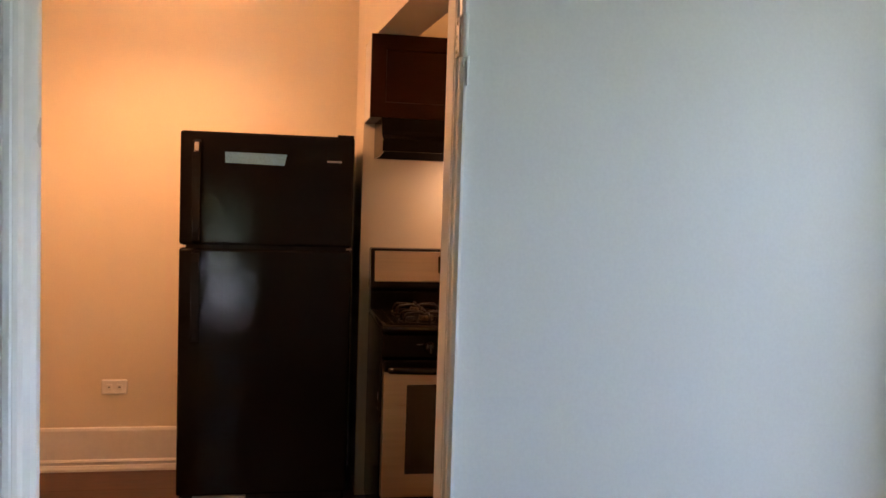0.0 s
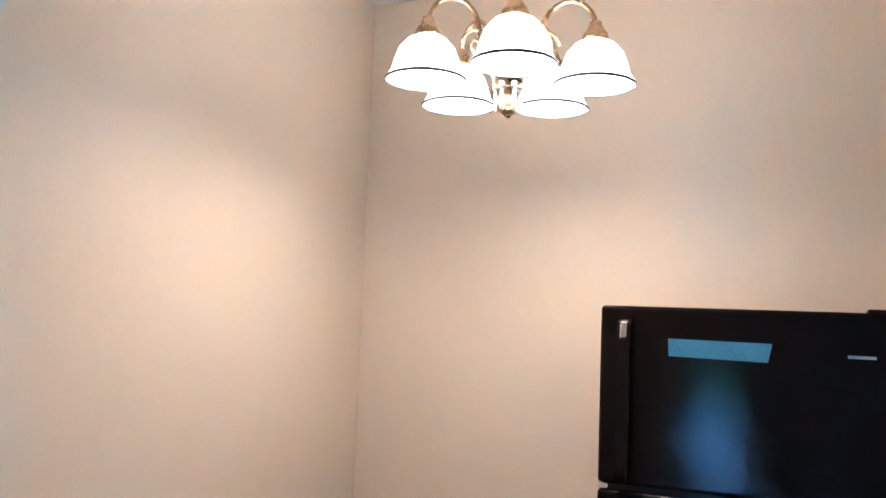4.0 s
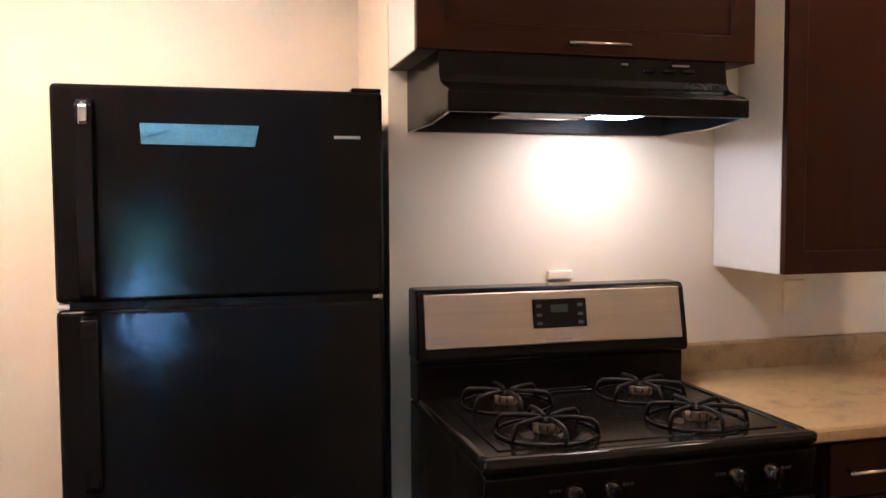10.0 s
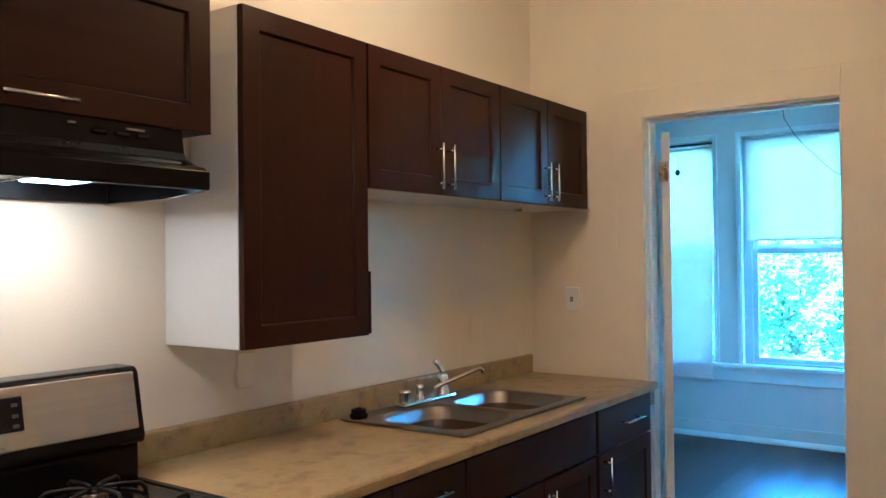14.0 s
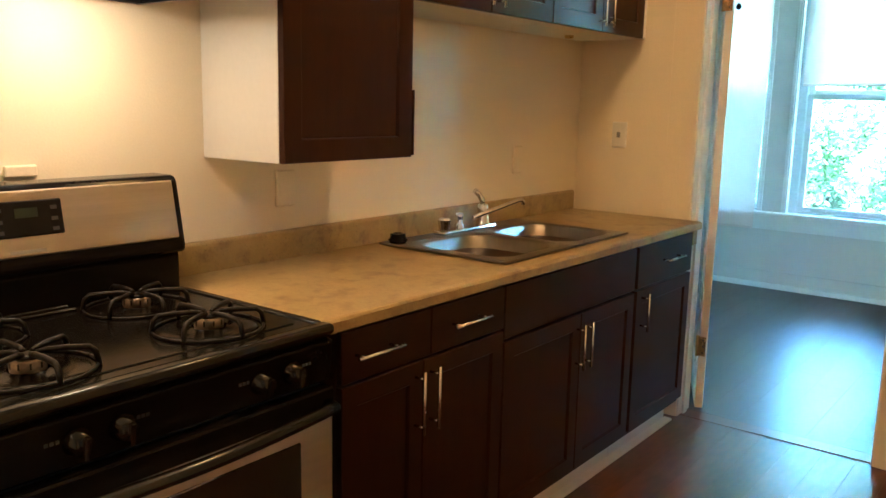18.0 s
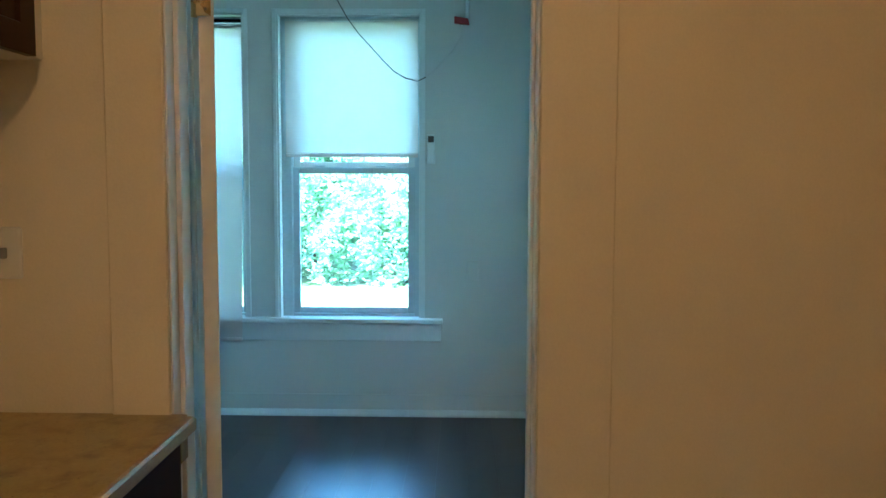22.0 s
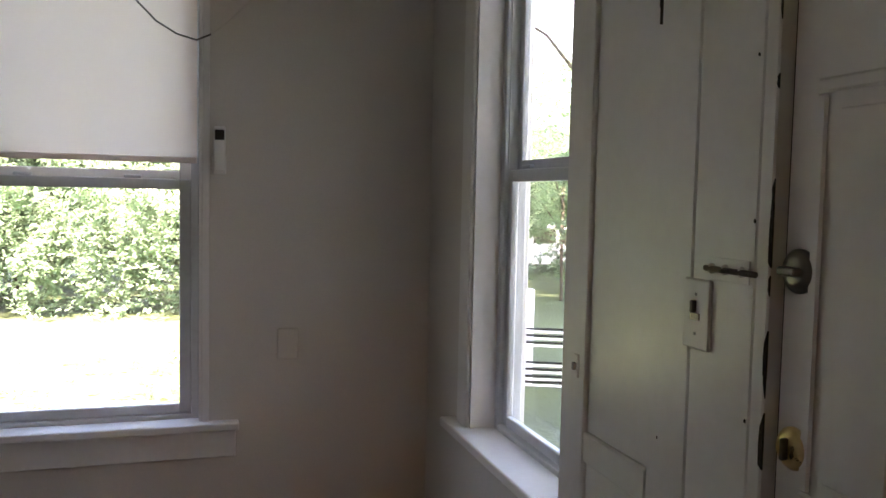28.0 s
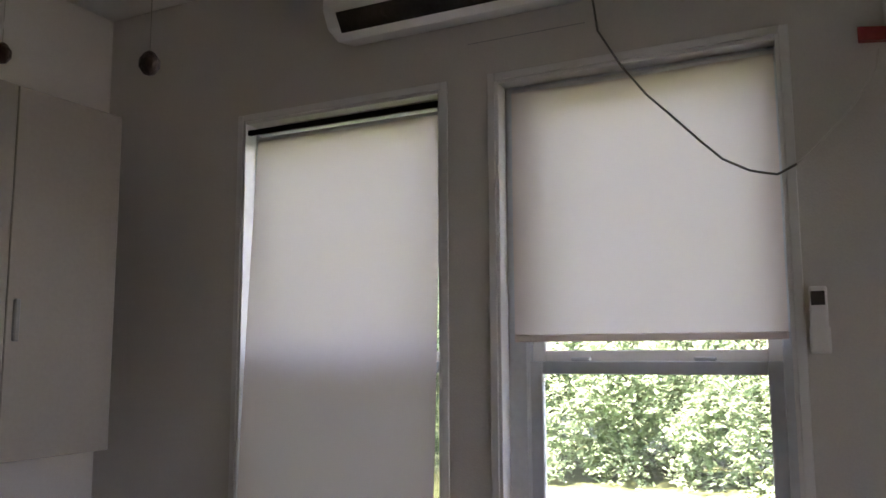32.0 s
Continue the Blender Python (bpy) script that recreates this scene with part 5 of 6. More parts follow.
fc = thing("faucet", (2.03, -0.11, 0.918), "chrome single-lever kitchen faucet with a swing spout", "faucet")
part("deck_plate", box(1.86, 2.19, -0.14, -0.085, 0.917, 0.932, 0.007, 2), CHROME, fc)
part("body", lathe([(0.028, 0), (0.024, 0.02), (0.021, 0.05), (0.022, 0.066), (0.018, 0.078), (0, 0.08)], 20, Matrix.Translation((2.135, -0.112, 0.93))), CHROME, fc, "", True)
part("spout", tube([(2.07, -0.115, 0.96), (2.10, -0.125, 0.972), (2.17, -0.15, 0.99), (2.225, -0.17, 1.006), (2.265, -0.183, 1.017), (2.283, -0.19, 1.019), (2.292, -0.193, 1.012), (2.293, -0.193, 1.0)], 0.0085, 10), CHROME, fc, "long thin swing spout", True)
part("lever", tube([(2.135, -0.112, 1.0), (2.133, -0.108, 1.025), (2.125, -0.098, 1.045), (2.108, -0.09, 1.06)], 0.011, 10), CHROME, fc, "", True)
part("spray_head", lathe([(0.019, 0), (0.017, 0.015), (0.012, 0.022), (0.014, 0.04), (0.016, 0.052), (0.012, 0.058), (0, 0.059)], 16, Matrix.Translation((1.985, -0.112, 0.93))), CHROME, fc, "", True)
part("handle_cap", lathe([(0.020, 0), (0.022, 0.02), (0.024, 0.04), (0.02, 0.046), (0, 0.047)], 10, Matrix.Translation((1.895, -0.112, 0.93))), NICKEL, fc, "clear faceted knob", False)
solid("drain_stopper", lathe([(0.0, 0), (0.028, 0), (0.033, 0.012), (0.026, 0.018), (0.026, 0.03), (0.014, 0.034), (0.012, 0.026), (0, 0.026)], 22, Matrix.Translation((1.637, -0.115, 0.918))), BLACKG, "small black and chrome sink stopper on the sink rim", "stopper", smooth=True)


def plate(name, axis, plane, sign, a, z, w, h, label, kind="outlet", face=None):
    """A wall plate with two sockets or a toggle."""
    t = thing(name, (plane if axis == "x" else a, a if axis == "x" else plane, z), label, "outlet" if kind == "outlet" else "light switch")

    def b(u0, u1, d0, d1, z0, z1, bev=0.001):
        p0, p1 = sorted((plane + sign * d0, plane + sign * d1))
        return box(p0, p1, u0, u1, z0, z1, bev) if axis == "x" else box(u0, u1, p0, p1, z0, z1, bev)
    part("plate", b(a - w / 2, a + w / 2, -0.001, 0.011, z - h / 2, z + h / 2, 0.004), face or WHITEP, t)
    if kind == "outlet":
        wide = w > h
        for s in (-1, 1):
            cu, cz = (a + s * w * 0.2, z) if wide else (a, z + s * h * 0.2)
            so = part("socket", b(cu - 0.014, cu + 0.014, 0.009, 0.0135, cz - 0.014, cz + 0.014, 0.002), WHITEP, t)
            part("slots", b(cu - 0.006, cu + 0.006, 0.0125, 0.014, cz - 0.004, cz + 0.004, 0), GREYP, so)
    elif kind == "switch":
        part("toggle", b(a - 0.006, a + 0.006, 0.010, 0.024, z - 0.012, z + 0.012, 0.002), GREYP, t)
    return t


plate("outlet", "y", YF, -1, -1.231, 0.427, 0.125, 0.075, "white sideways outlet plate above the tall baseboard")
dw = plate("outlet", "x", 0.0, 1, -1.215, 0.36, 0.075, 0.125, "white outlet plate low on the dining wall")
dw.matrix_world = WEST @ Matrix.Translation(dw.location)
plate("light_switch", "x", XE, -1, -0.215, 1.26, 0.072, 0.115, "white switch plate beside the back room doorway", "switch")
plate("blank_plate", "y", 0.0, -1, 2.53, 1.155, 0.07, 0.115, "white painted-over outlet plate above the counter", "blank", WALL)
plate("blank_plate", "y", 0.0, -1, 1.24, 1.12, 0.075, 0.11, "white painted-over outlet plate below the tall cabinet", "blank", WALL)
bp = plate("blank_plate", "x", XF, -1, -1.288, 0.89, 0.08, 0.12, "painted-over blank plate on the window wall", "blank")
bp.children[0].data.materials[0] = PWALL

# ---------- chandelier ----------
cx, cy, K = -1.027, -0.49, 1.51
ch = thing("chandelier", (cx, cy, HC), "brass five-arm chandelier with lit frosted bell shades", "chandelier")


def up(h):
    return 2.168 + h * K


def turned_part(name, profile, at, material, parent, label="", n=22):
    return part(name, lathe([(r * K, h * K) for r, h in profile], n, Matrix.Translation(at)), material, parent, label, True)


part("stem", lathe([(r * K, up(h)) for r, h in ((0.0, 0.007), (0.010, 0.007), (0.016, 0.013), (0.010, 0.02), (0.008, 0.055), (0.028, 0.062), (0.030, 0.10), (0.016, 0.12), (0.012, 0.15), (0.02, 0.17), (0.009, 0.19), (0.006, 0.24), (0, 0.24))], 20, Matrix.Translation((cx, cy, 0))), BRASS, ch, "turned brass stem", True)
part("finial", lathe([(r * K, up(h)) for r, h in ((0, 0.0), (0.006, 0.003), (0.007, 0.008), (0.004, 0.012), (0, 0.012))], 12, Matrix.Translation((cx, cy, 0))), BRASS, ch, "", True)
for k in range(6):
    a = k * math.pi / 3 + 0.3
    turned_part("spindle", ((0.0, 0.012), (0.0035, 0.012), (0.0045, 0.03), (0.0035, 0.048), (0.006, 0.052), (0.0055, 0.066), (0, 0.066)), (cx + 0.021 * K * math.cos(a), cy + 0.021 * K * math.sin(a), 2.168), WHITEP, ch, "cream spindle round the stem", 10)
part("band", lathe([(r * K, up(h)) for r, h in ((0.024, 0.049), (0.027, 0.051), (0.024, 0.053))], 22, Matrix.Translation((cx, cy, 0))), BRASS, ch, "", True)
for i in range(9):
    z = up(0.235) + i * 0.043
    a = i * math.pi / 2
    c, s = math.cos(a), math.sin(a)
    part("chain_link", tube([(cx + c * 0.011 * math.cos(q), cy + s * 0.011 * math.cos(q), z + 0.024 + 0.027 * math.sin(q)) for q in [k * math.pi / 5 for k in range(11)]], 0.003, 6), BRASS, ch)
part("canopy", lathe([(0.065, HC - 0.001), (0.065, HC - 0.01), (0.035, HC - 0.035), (0.008, HC - 0.045), (0, HC - 0.045)], 22, Matrix.Translation((cx, cy, 0))), BRASS, ch, "", True)
for k in range(5):
    a = radians(-67 + 72 * k)
    c, s = math.cos(a), math.sin(a)
    R = 0.150

    def arm_at(r, h):
        return (cx + c * r * K, cy + s * r * K, up(h))
    arc = [arm_at(0.030, 0.075), arm_at(0.046, 0.088)] + [arm_at(0.104 + 0.046 * math.cos(math.pi - q * math.pi / 9), 0.150 + 0.052 * math.sin(q * math.pi / 9)) for q in range(10)]
    arm = part("arm", tube(arc, 0.0045 * K, 8), BRASS, ch, "curved brass arm", True)
    part("scroll", tube([arm_at(0.062 + 0.026 * (1 - q / 16) * math.cos(q * 0.62), 0.125 + 0.03 * (1 - q / 16) * math.sin(q * 0.62)) for q in range(15)], 0.0028 * K, 6), BRASS, arm, "", True)
    turned_part("socket_cup", ((0.0, 0.064), (0.010, 0.062), (0.014, 0.05), (0.020, 0.042), (0.024, 0.030), (0.018, 0.024), (0, 0.024)), arm_at(R, 0.098), BRASS, arm, "", 16)
    sh = turned_part("shade", ((0.020, 0.030), (0.034, 0.026), (0.048, 0.010), (0.056, -0.012), (0.060, -0.028), (0.069, -0.043), (0.0675, -0.044), (0.058, -0.029), (0.053, -0.012), (0.046, 0.007), (0.032, 0.022), (0.020, 0.026)), arm_at(R, 0.094), SHADE, ch, "lit frosted glass bell shade", 28)
    turned_part("rim", ((0.0680, -0.0405), (0.0706, -0.0425), (0.0706, -0.0448), (0.0680, -0.0460)), arm_at(R, 0.094), DOT, sh, "thin dark metal rim", 28)
    lamp("chandelier_bulb", "POINT", Matrix.Translation(arm_at(R, 0.074)), 0.125, WARM, radius=0.03)

# kitchen ceiling lamp, above the view
LX, LY, LZ = 1.52, -0.95, 2.52
cl = thing("ceiling_lamp", (LX, LY, HC), "round frosted ceiling lamp on a short stem, lit", "ceiling lamp")
part("base", lathe([(0, HC - 0.001), (0.09, HC - 0.001), (0.085, HC - 0.02), (0.02, HC - 0.03), (0, HC - 0.03)], 28, Matrix.Translation((LX, LY, 0))), BRASS, cl, "", True)
part("stem", rod((LX, LY, LZ + 0.27), (LX, LY, HC - 0.028), 0.011), BRASS, cl, smooth=True)
part("dome", lathe([(0.02, LZ + 0.28), (0.07, LZ + 0.27), (0.125, LZ + 0.23), (0.15, LZ + 0.17), (0.145, LZ + 0.12), (0.14, LZ + 0.12), (0.145, LZ + 0.17), (0.12, LZ + 0.225), (0.07, LZ + 0.262), (0.02, LZ + 0.272)], 28, Matrix.Translation((LX, LY, 0))), SHADE, cl, "", True)
lamp("kitchen_ceiling_lamp", "POINT", Matrix.Translation((LX, LY, LZ)), 0.215, (1.0, 0.37, 0.06), radius=0.08)

# ---------- back room things ----------
ac = thing("air_conditioner", (6.08, 0.0, 2.6), "white wall-mounted split air conditioner above the windows", "air conditioner")
part("housing", extrude([(XF - 0.001, 2.62), (XF - 0.10, 2.602), (XF - 0.165, 2.625), (XF - 0.195, 2.68), (XF - 0.20, 2.85), (XF - 0.17, 2.885), (XF - 0.001, 2.89)], "y", -0.42, 0.43, 0.008), WHITEP, ac, "white plastic housing", True)
# the slot's shade is a dark strip laid on the housing
part("outlet_slot", extrude([(XF - 0.150, 2.614), (XF - 0.190, 2.668), (XF - 0.198, 2.664), (XF - 0.158, 2.606)], "y", -0.36, 0.375), GAP, ac, "dark strip for the shade in the air outlet slot")
part("louvre", extrude([(XF - 0.12, 2.600), (XF - 0.162, 2.616), (XF - 0.160, 2.610), (XF - 0.12, 2.595)], "y", -0.36, 0.36), WHITEP, ac)
solid("wall_crack", box(XF - 0.0012, XF, -0.42, -0.02, 2.549, 2.551), CABLE, "long thin brown scratch in the wall paint", "crack")
rm = thing("remote_control", (XF - 0.012, -1.03, 1.62), "white air conditioner remote in its wall holder", "remote")
part("body", box(XF - 0.032, XF - 0.008, -1.053, -1.009, 1.540, 1.705, 0.006, 2), WHITEP, rm)
part("display", box(XF - 0.0335, XF - 0.0315, -1.048, -1.014, 1.655, 1.692, 0.001), KEYM, rm, "dark display")
part("holder", box(XF - 0.028, XF, -1.056, -1.006, 1.530, 1.60, 0.004), WHITEP, rm)
pts = []
way = ((-0.455, 2.62), (-0.47, 2.5), (-0.54, 2.375), (-0.61, 2.28), (-0.69, 2.195), (-0.75, 2.13), (-0.81, 2.07), (-0.88, 2.03), (-0.95, 2.012), (-1.0, 2.035), (-1.05, 2.075), (-1.15, 2.18), (-1.2, 2.26), (-1.215, 2.33))
for (y0, z0), (y1, z1) in zip(way, way[1:]):
    for q in range(4):
        pts.append((XF - 0.03 - 0.012 * math.sin(y0 * 9), y0 + (y1 - y0) * q / 4, z0 + (z1 - z0) * q / 4))
cb = thing("loose_cable", (XF - 0.02, -0.455, 2.62), "dark grey cable hanging in a loop across the blind", "cable")
part("length", tube(pts[:37], 0.0036, 6), CABLED, cb, "", True)
part("painted_length", tube(pts[36:], 0.0028, 6), PWALL, cb, "paler end in the wall's colour", True)
rb = thing("junction_tape", (XF - 0.02, -1.21, 2.35), "cable end wrapped in red tape on the wall", "cable end")
part("tape", extrude([(-1.255, 2.335), (-1.165, 2.345), (-1.165, 2.385), (-1.245, 2.372)], "x", XF - 0.035, XF - 0.008, 0.004), REDP, rb)
part("conduit", rod((XF - 0.015, -1.24, 2.37), (XF - 0.012, -1.245, HC), 0.012), WHITEP, rb, smooth=True)
for x, y, z in ((4.726, -0.139, 1.996), (4.74, 0.25, 2.085)):
    pl = thing("pull_chain", (x, y, HC), "small dark wooden ball on a thin pull chain", "pull chain", "pull chains")
    part("ball", lathe([(0, -0.02), (0.009, -0.017), (0.0165, -0.006), (0.0165, 0.006), (0.009, 0.017), (0.003, 0.021)], 16, Matrix.Translation((x, y, z))), DOT, pl, "", True)
    part("chain", rod((x, y, z + 0.018), (x, y, HC), 0.0008, 5), NICKEL, pl)
wc = thing("wall_cabinet", (5.6, 1.5, 1.19), "plain taupe wall cabinet with two flat doors", "cabinet")
part("carcass", box(5.12, 6.0, 1.372, YN - 0.001, 1.19, 2.44, 0.002), TAUPE, wc)
for u0, u1, hx in ((5.122, 5.56, 5.52), (5.563, 5.998, 5.6)):
    d = part("door", box(u0, u1, 1.352, 1.371, 1.192, 2.438, 0.003), TAUPE, wc)
    part("handle", box(u1 - 0.05 if u0 < 5.2 else u0 + 0.02, u1 - 0.03 if u0 < 5.2 else u0 + 0.04, 1.335, 1.353, 1.58, 1.72, 0.004), GREYP, d)

# ---------- outdoors ----------
GZ = -0.75
bm = bmesh.new()
gx = [-400, -60, -20, 0, 8, 14, 20, 30, 60, 400]
gv = [[bm.verts.new((x, y, GZ + (0.06 * math.sin(x * 0.7 + y * 0.4) if abs(x) < 50 and abs(y) < 50 else 0))) for y in (-400, -60, -25, -12, -6, 0, 6, 12, 25, 60, 400)] for x in gx]
for i in range(len(gx) - 1):
    for j in range(10):
        bm.faces.new((gv[i][j], gv[i + 1][j], gv[i + 1][j + 1], gv[i][j + 1]))
setting("ground", bm, GRASS, "sunlit lawn around the house", "ground")

# unseen pale slab, added to brighten what the fridge reflects through the front window
setting("pavement", box(-14, 6, YR - 14, YR - 3.2, GZ - 0.1, GZ + 0.12, 0.02), PAVE, "unseen pale concrete slab added to brighten the window's reflection in the fridge", "pavement")


def leaf_cloud(centre, radii, count, size, rng):
    """Vertices and faces of many small bent leaves on sprays, gathered into lumps with gaps between them."""
    lumps = [(Vector((rng.gauss(0, 0.48), rng.gauss(0, 0.48), rng.gauss(0, 0.45))), rng.uniform(0.18, 0.42)) for _ in range(20)]
    vs, fs = [], []
    for _ in range(count // 9):
        c, r = rng.choice(lumps)
        d = Vector((rng.gauss(0, 1), rng.gauss(0, 1), rng.gauss(0, 1) + 0.25)).normalized() * r * rng.uniform(0.6, 1.0) ** 0.5
        p = c + d
        p = Vector((p.x * radii[0], p.y * radii[1], p.z * radii[2])) + Vector(centre)
        spray = Euler((rng.uniform(-0.7, 0.7), rng.uniform(-0.7, 0.7), rng.uniform(0, 6.28)))
        for _ in range(9):
            q = Euler((spray.x + rng.uniform(-0.4, 0.4), spray.y + rng.uniform(-0.4, 0.4), rng.uniform(0, 6.28))).to_matrix()
            o = p + spray.to_matrix() @ Vector((rng.uniform(-1.7, 1.7), rng.uniform(-1.0, 1.0), rng.uniform(-0.35, 0.35))) * size
            s = size * rng.uniform(0.55, 1.3)
            k = len(vs)
            for u, v, w in ((-0.5, 0, 0), (0, -0.28, 0.08), (0.5, 0, -0.05), (0, 0.28, 0.08)):
                vs.append(tuple(o + q @ Vector((u, v, w)) * s))
            fs.append((k, k + 1, k + 2, k + 3))
    return vs, fs


def tree(name, seed, height, spread, count, size, material, label, low=0.25):
    """A broadleaf tree at the origin: tapered trunk, limbs and a leafy crown."""
    rng = random.Random(seed)
    t = thing(name, (0, 0, 0), label, "tree", "trees behind the house")
    bm = tube([(0, 0, -0.2), (0.05, 0.02, height * 0.3), (-0.04, 0.05, height * 0.6)], 0.05, 8)
    part("trunk", bm, BARK, t, "", True, True)
    for _ in range(5):
        a, z = rng.uniform(0, 6.28), rng.uniform(0.25, 0.55) * height
        part("limb", tube([(0, 0, z), (spread * 0.3 * math.cos(a), spread * 0.3 * math.sin(a), z + height * 0.15), (spread * 0.6 * math.cos(a), spread * 0.6 * math.sin(a), z + height * 0.22)], 0.02, 6), BARK, t, "", True, True)
    vs, fs = leaf_cloud((0, 0, height * (0.5 + low / 2)), (spread, spread, height * (0.5 - low / 2)), count, size, rng)
    me = bpy.data.meshes.new("crown")
    me.from_pydata(vs, [], fs)
    me.materials.append(material)
    ob = new("crown", me)
    ob.parent = t
    return t


ta = tree("tree", 3, 7.0, 2.4, 36000, 0.10, LEAFA, "leafy green tree at the edge of the lawn", 0.1)
tb = tree("tree", 5, 6.0, 2.2, 36000, 0.095, LEAFB, "dense dark green tree at the edge of the lawn", 0.05)
ta.location, tb.location = (19.6, -1.5, GZ), (20.3, 2.2, GZ)
small = Matrix.Diagonal((0.75, 0.75, 0.64, 1.0))
copy_thing(ta, Matrix.Translation((19.4, -8.7, GZ)) @ small)
copy_thing(tb, Matrix.Translation((21.4, -10.2, GZ)) @ small)
for x, y in ((23.4, -7.4), (24.2, -9.2), (27.0, -10.4), (27.5, -12.4), (30.5, -13.2), (26.0, -14.5)):
    copy_thing(tb if x > 25 else ta, Matrix.Translation((x, y, GZ)) @ small @ Matrix.Rotation(x * 7.3, 4, "Z"))
for k in range(7):
    copy_thing((ta, tb)[k % 2], Matrix.Translation((25.0 + (k % 3) * 0.7, -5.5 + k * 2.6, GZ)) @ Matrix.Diagonal((1.15, 1.15, 1.3, 1.0)) @ Matrix.Rotation(k * 1.7, 4, "Z"))
# two high-crowned trees added out of view to cast shade on the side lawn
yard = tree("tree", 9, 9.5, 4.2, 60000, 0.27, LEAFA, "tall tree added out of view to shade the side lawn", 0.66)
yard.location = (8.0, -4.6, GZ)
copy_thing(yard, Matrix.Translation((11.5, -6.0, GZ)) @ Matrix.Rotation(2.1, 4, "Z"))
rng = random.Random(11)
for i, (x, y, k) in enumerate(((20.6, -4.4, 1), (19.4, 5.0, 0), (21.0, 8.0, 1), (22.4, 0.4, 0), (22.8, 4.2, 1), (23.0, -3.4, 1), (19.2, 11.0, 0), (30.0, -14.0, 0), (33.0, -11.5, 1), (22.0, 14.0, 1), (36.0, -18.0, 1))):
    copy_thing((ta, tb)[k], Matrix.Translation((x, y, GZ)) @ Matrix.Rotation(rng.uniform(0, 6.28), 4, "Z"))
# undergrowth along the lawn's edge
rng = random.Random(21)
vs, fs = [], []
for i in range(26):
    v, f = leaf_cloud((18.6 + rng.uniform(-0.4, 0.6), -6 + i * 0.75, GZ + 1.25), (1.1, 1.2, 1.7), 4800, 0.10, rng)
    fs += [tuple(q + len(vs) for q in g) for g in f]
    vs += v
me = bpy.data.meshes.new("undergrowth")
me.from_pydata(vs, [], fs)
me.materials.append(LEAFB)
tagged(new("undergrowth", me), "dense green undergrowth along the edge of the lawn", "shrubs", kind="stuff")
# unseen storey and roof, added above the rooms to shade the lawn
setting("upper_storey_west", box(-3.2, XP + 0.2, YR - 0.12, YF + 0.12, HC + 0.1, 6.1), SIDING, "unseen storey added above to shade the lawn", "wall")
setting("upper_storey_east", box(XP + 0.2, XF + 0.15, YS - 0.2, YN + 0.12, HC + 0.1, 6.1), SIDING, "unseen storey added above to shade the lawn", "wall")
setting("roof", extrude([(YS - 0.6, 6.1), (YN + 0.5, 6.1), (-0.1, 7.4)], "x", -3.5, XF + 0.5), ROOFM, "unseen shingle roof added over the house to shade the lawn", "roof")
rng = random.Random(33)
vs, fs = [], []
for i in range(40):
    v, f = leaf_cloud((rng.uniform(11.0, 14.5), rng.uniform(-1.8, 2.5), GZ + 0.06), (0.35, 0.3, 0.1), 40, 0.07, rng)
    fs += [tuple(q + len(vs) for q in g) for g in f]
    vs += v
me = bpy.data.meshes.new("weeds")
me.from_pydata(vs, [], fs)
me.materials.append(LEAFA)
tagged(new("weeds", me), "low tufts of weeds in the sunlit lawn", "weeds", kind="stuff")
# low fence of pale rails, black rods for the shade between them, and a far house
fe = thing("fence", (11.6, -4.5, GZ), "low fence of pale horizontal rails on the lawn", "fence")
for k in (-1.3, 0.45, 2.2):
    part("post", rod((11.7 + 0.39 * k, -4.65 + 0.92 * k, GZ), (11.7 + 0.39 * k, -4.65 + 0.92 * k, GZ + 0.72), 0.02), GREYP, fe)
for h in (0.06, 0.13, 0.21, 0.29, 0.52, 0.60, 0.68):
    part("rail", rod((11.19, -5.85, GZ + h), (12.17, -3.55, GZ + h), 0.013), WHITEP, fe)
    part("wire", rod((11.22, -5.86, GZ + h + 0.032), (12.20, -3.56, GZ + h + 0.032), 0.012), BLACKM, fe)
part("white_post", box(11.84, 11.96, -4.78, -4.66, GZ, GZ + 1.15, 0.01), SIDING, fe, "white square post")
car = thing("parked_car", (25.5, -11.2, GZ), "pale parked car beyond the lawn", "car")
part("body", extrude([(-13.3, GZ + 0.3), (-13.35, GZ + 0.75), (-12.4, GZ + 0.88), (-11.9, GZ + 1.38), (-10.4, GZ + 1.42), (-9.7, GZ + 0.95), (-9.1, GZ + 0.85), (-9.05, GZ + 0.3)], "x", 24.7, 26.4, 0.06), CARP, car)
for y0, y1 in ((-11.85, -11.1), (-11.0, -10.3)):
    part("side_window", box(24.68, 24.72, y0, y1, GZ + 0.92, GZ + 1.32, 0.01), DARKGL, car)
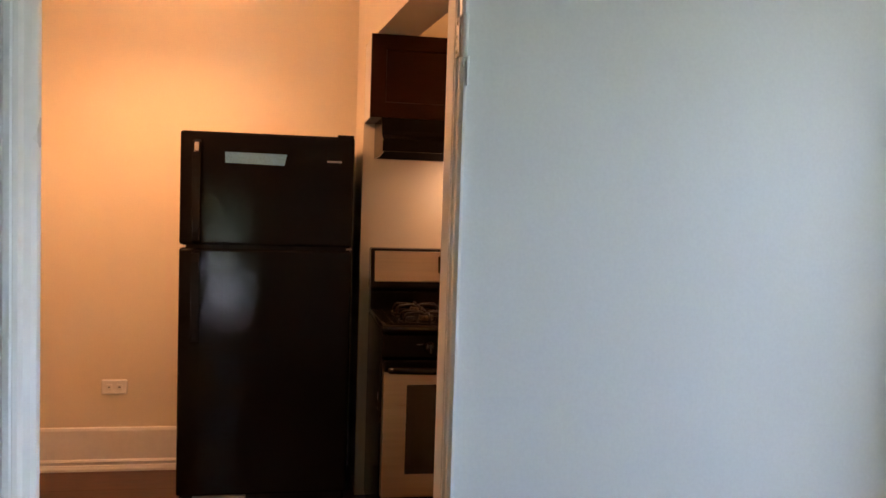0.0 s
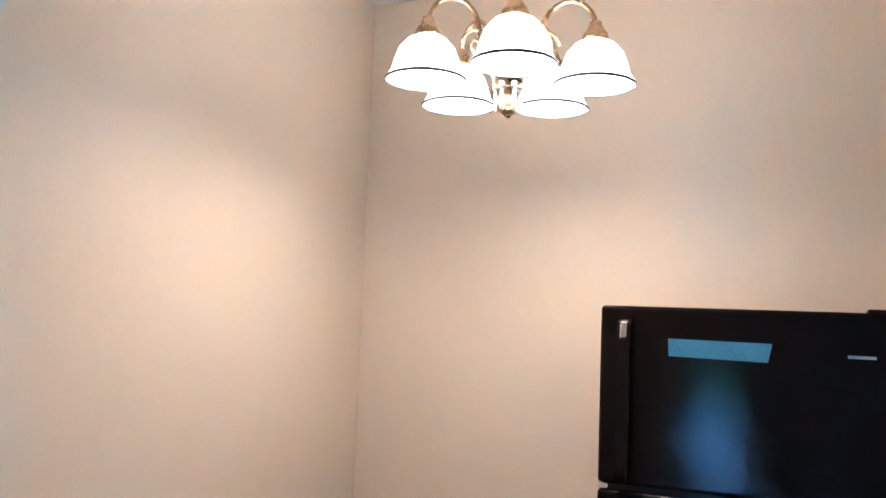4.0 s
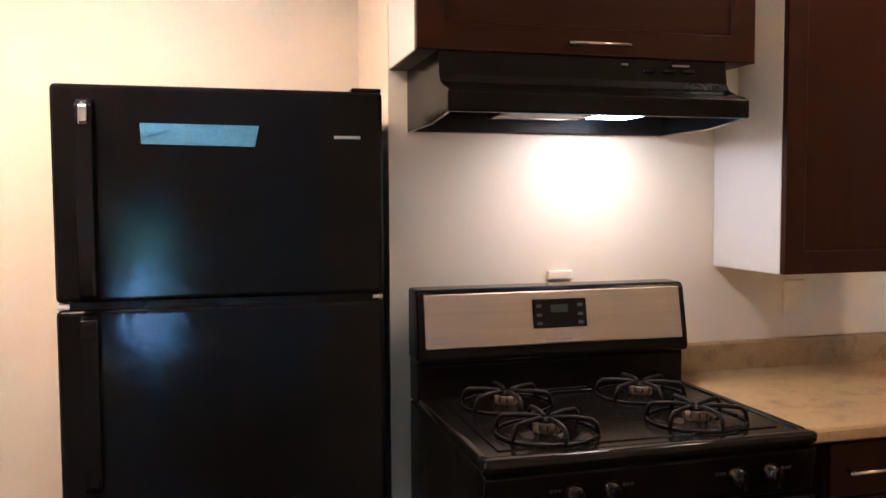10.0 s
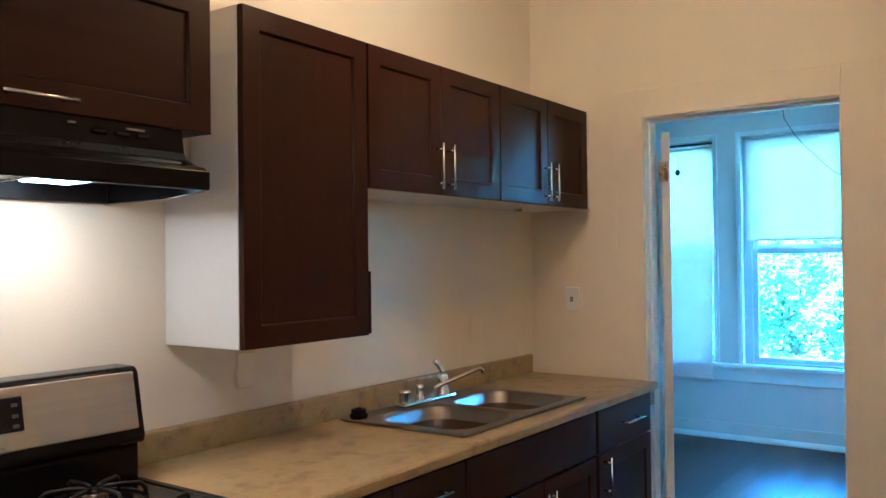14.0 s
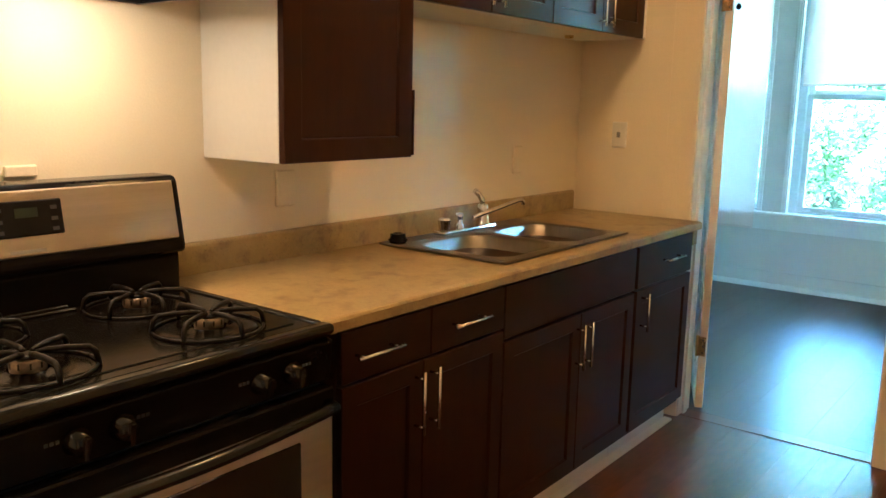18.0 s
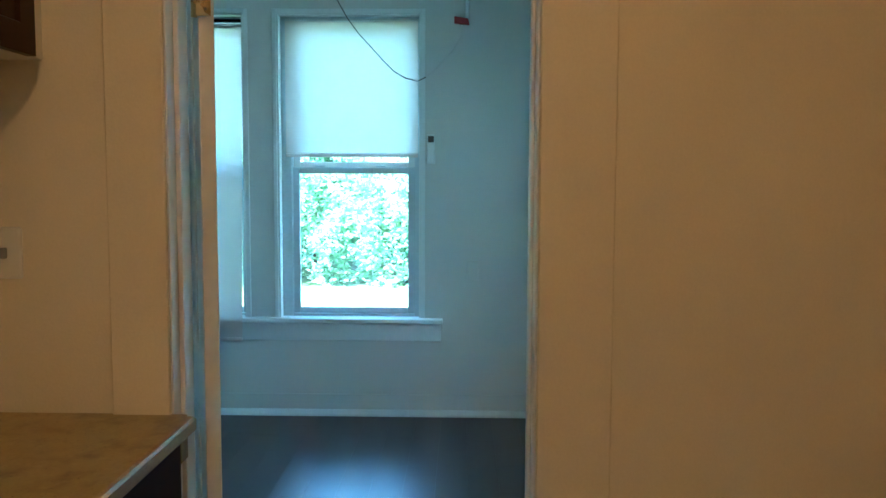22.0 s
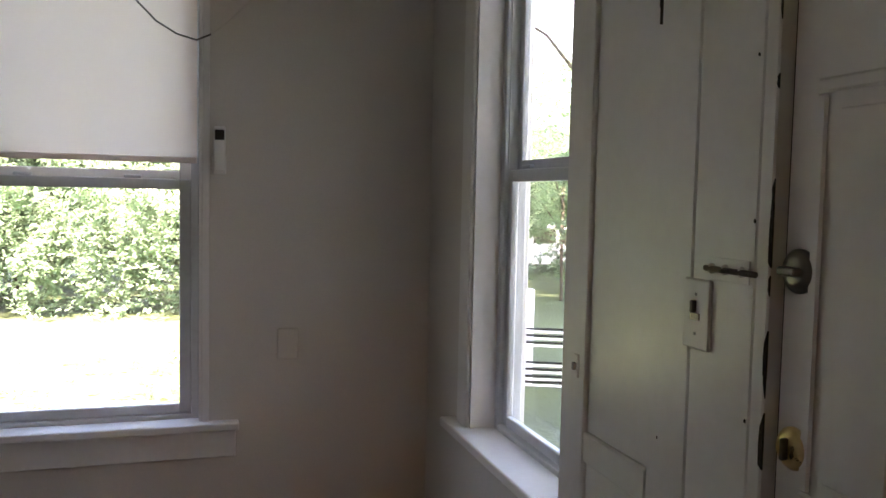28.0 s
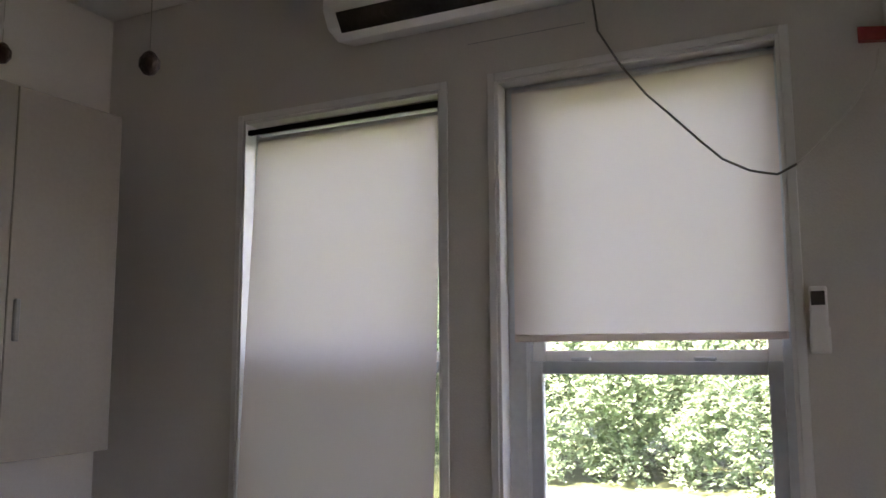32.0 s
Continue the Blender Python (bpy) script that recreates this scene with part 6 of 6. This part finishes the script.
for y in (-12.5, -9.9):
    for x in (24.72, 26.2):
        part("wheel", rod((x, y, GZ + 0.31), (x + 0.18, y, GZ + 0.31), 0.31, 18), BLACKM, car)
ho = thing("house", (44, -22, GZ), "pale house far beyond the lawn", "house")
part("wall", box(40, 50, -28, -16, GZ, GZ + 3.2), SIDING, ho)
part("roof", extrude([(-28.6, GZ + 3.2), (-15.4, GZ + 3.2), (-22, GZ + 6.0)], "x", 39.6, 50.4), ROOFM, ho)
for y in (-26, -22.5, -18.5):
    wi = part("window", box(39.94, 40.02, y - 0.5, y + 0.5, GZ + 1.0, GZ + 2.2), TRIM, ho)
    part("pane", box(39.92, 39.95, y - 0.42, y + 0.42, GZ + 1.08, GZ + 2.12), DARKGL, wi)

# ---------- floor planks ----------


def planks(floor_name, x0, x1, y0, y1, material, length, width, seed, label):
    """Boards that run along x, each a mesh of its own with a fine joint."""
    base = thing(floor_name, (0, 0, 0), label, "floor", kind="structure")
    rng = random.Random(seed)
    whole = {}
    y = y0
    while y < y1 - 1e-3:
        w = min(width, y1 - y)
        x = x0 - rng.uniform(0, length * 0.9)
        while x < x1 - 1e-3:
            a, b = max(x, x0), min(x + length, x1)
            if b - a > 0.01:
                key = (round(b - a, 3), round(w, 3))
                if key not in whole:
                    bm = box(0, b - a - 0.0004, 0, w - 0.0004, -0.014, 0.0, 0.0003)
                    me = bpy.data.meshes.new("plank")
                    bm.to_mesh(me)
                    bm.free()
                    me.materials.append(material)
                    whole[key] = me
                ob = new("plank", whole[key])
                ob.location = (a, y, rng.uniform(-0.0002, 0.0002))
                ob.parent = base
            x += length
        y += width
    return base


planks("floor_kitchen", XW - 0.02, XP - 0.005, YK, YF, FLOOR, 1.2, 0.125, 1, "dark red-brown wooden plank floor")
planks("floor_porch", XP - 0.005, XF, YS, YN, FLOORG, 1.2, 0.15, 2, "dark grey-brown plank floor reflecting the daylight")
planks("floor_front_room", -3.08, 3.0, YR, YK - 0.001, FLOORF, 1.2, 0.18, 3, "dark wooden plank floor of the front room")
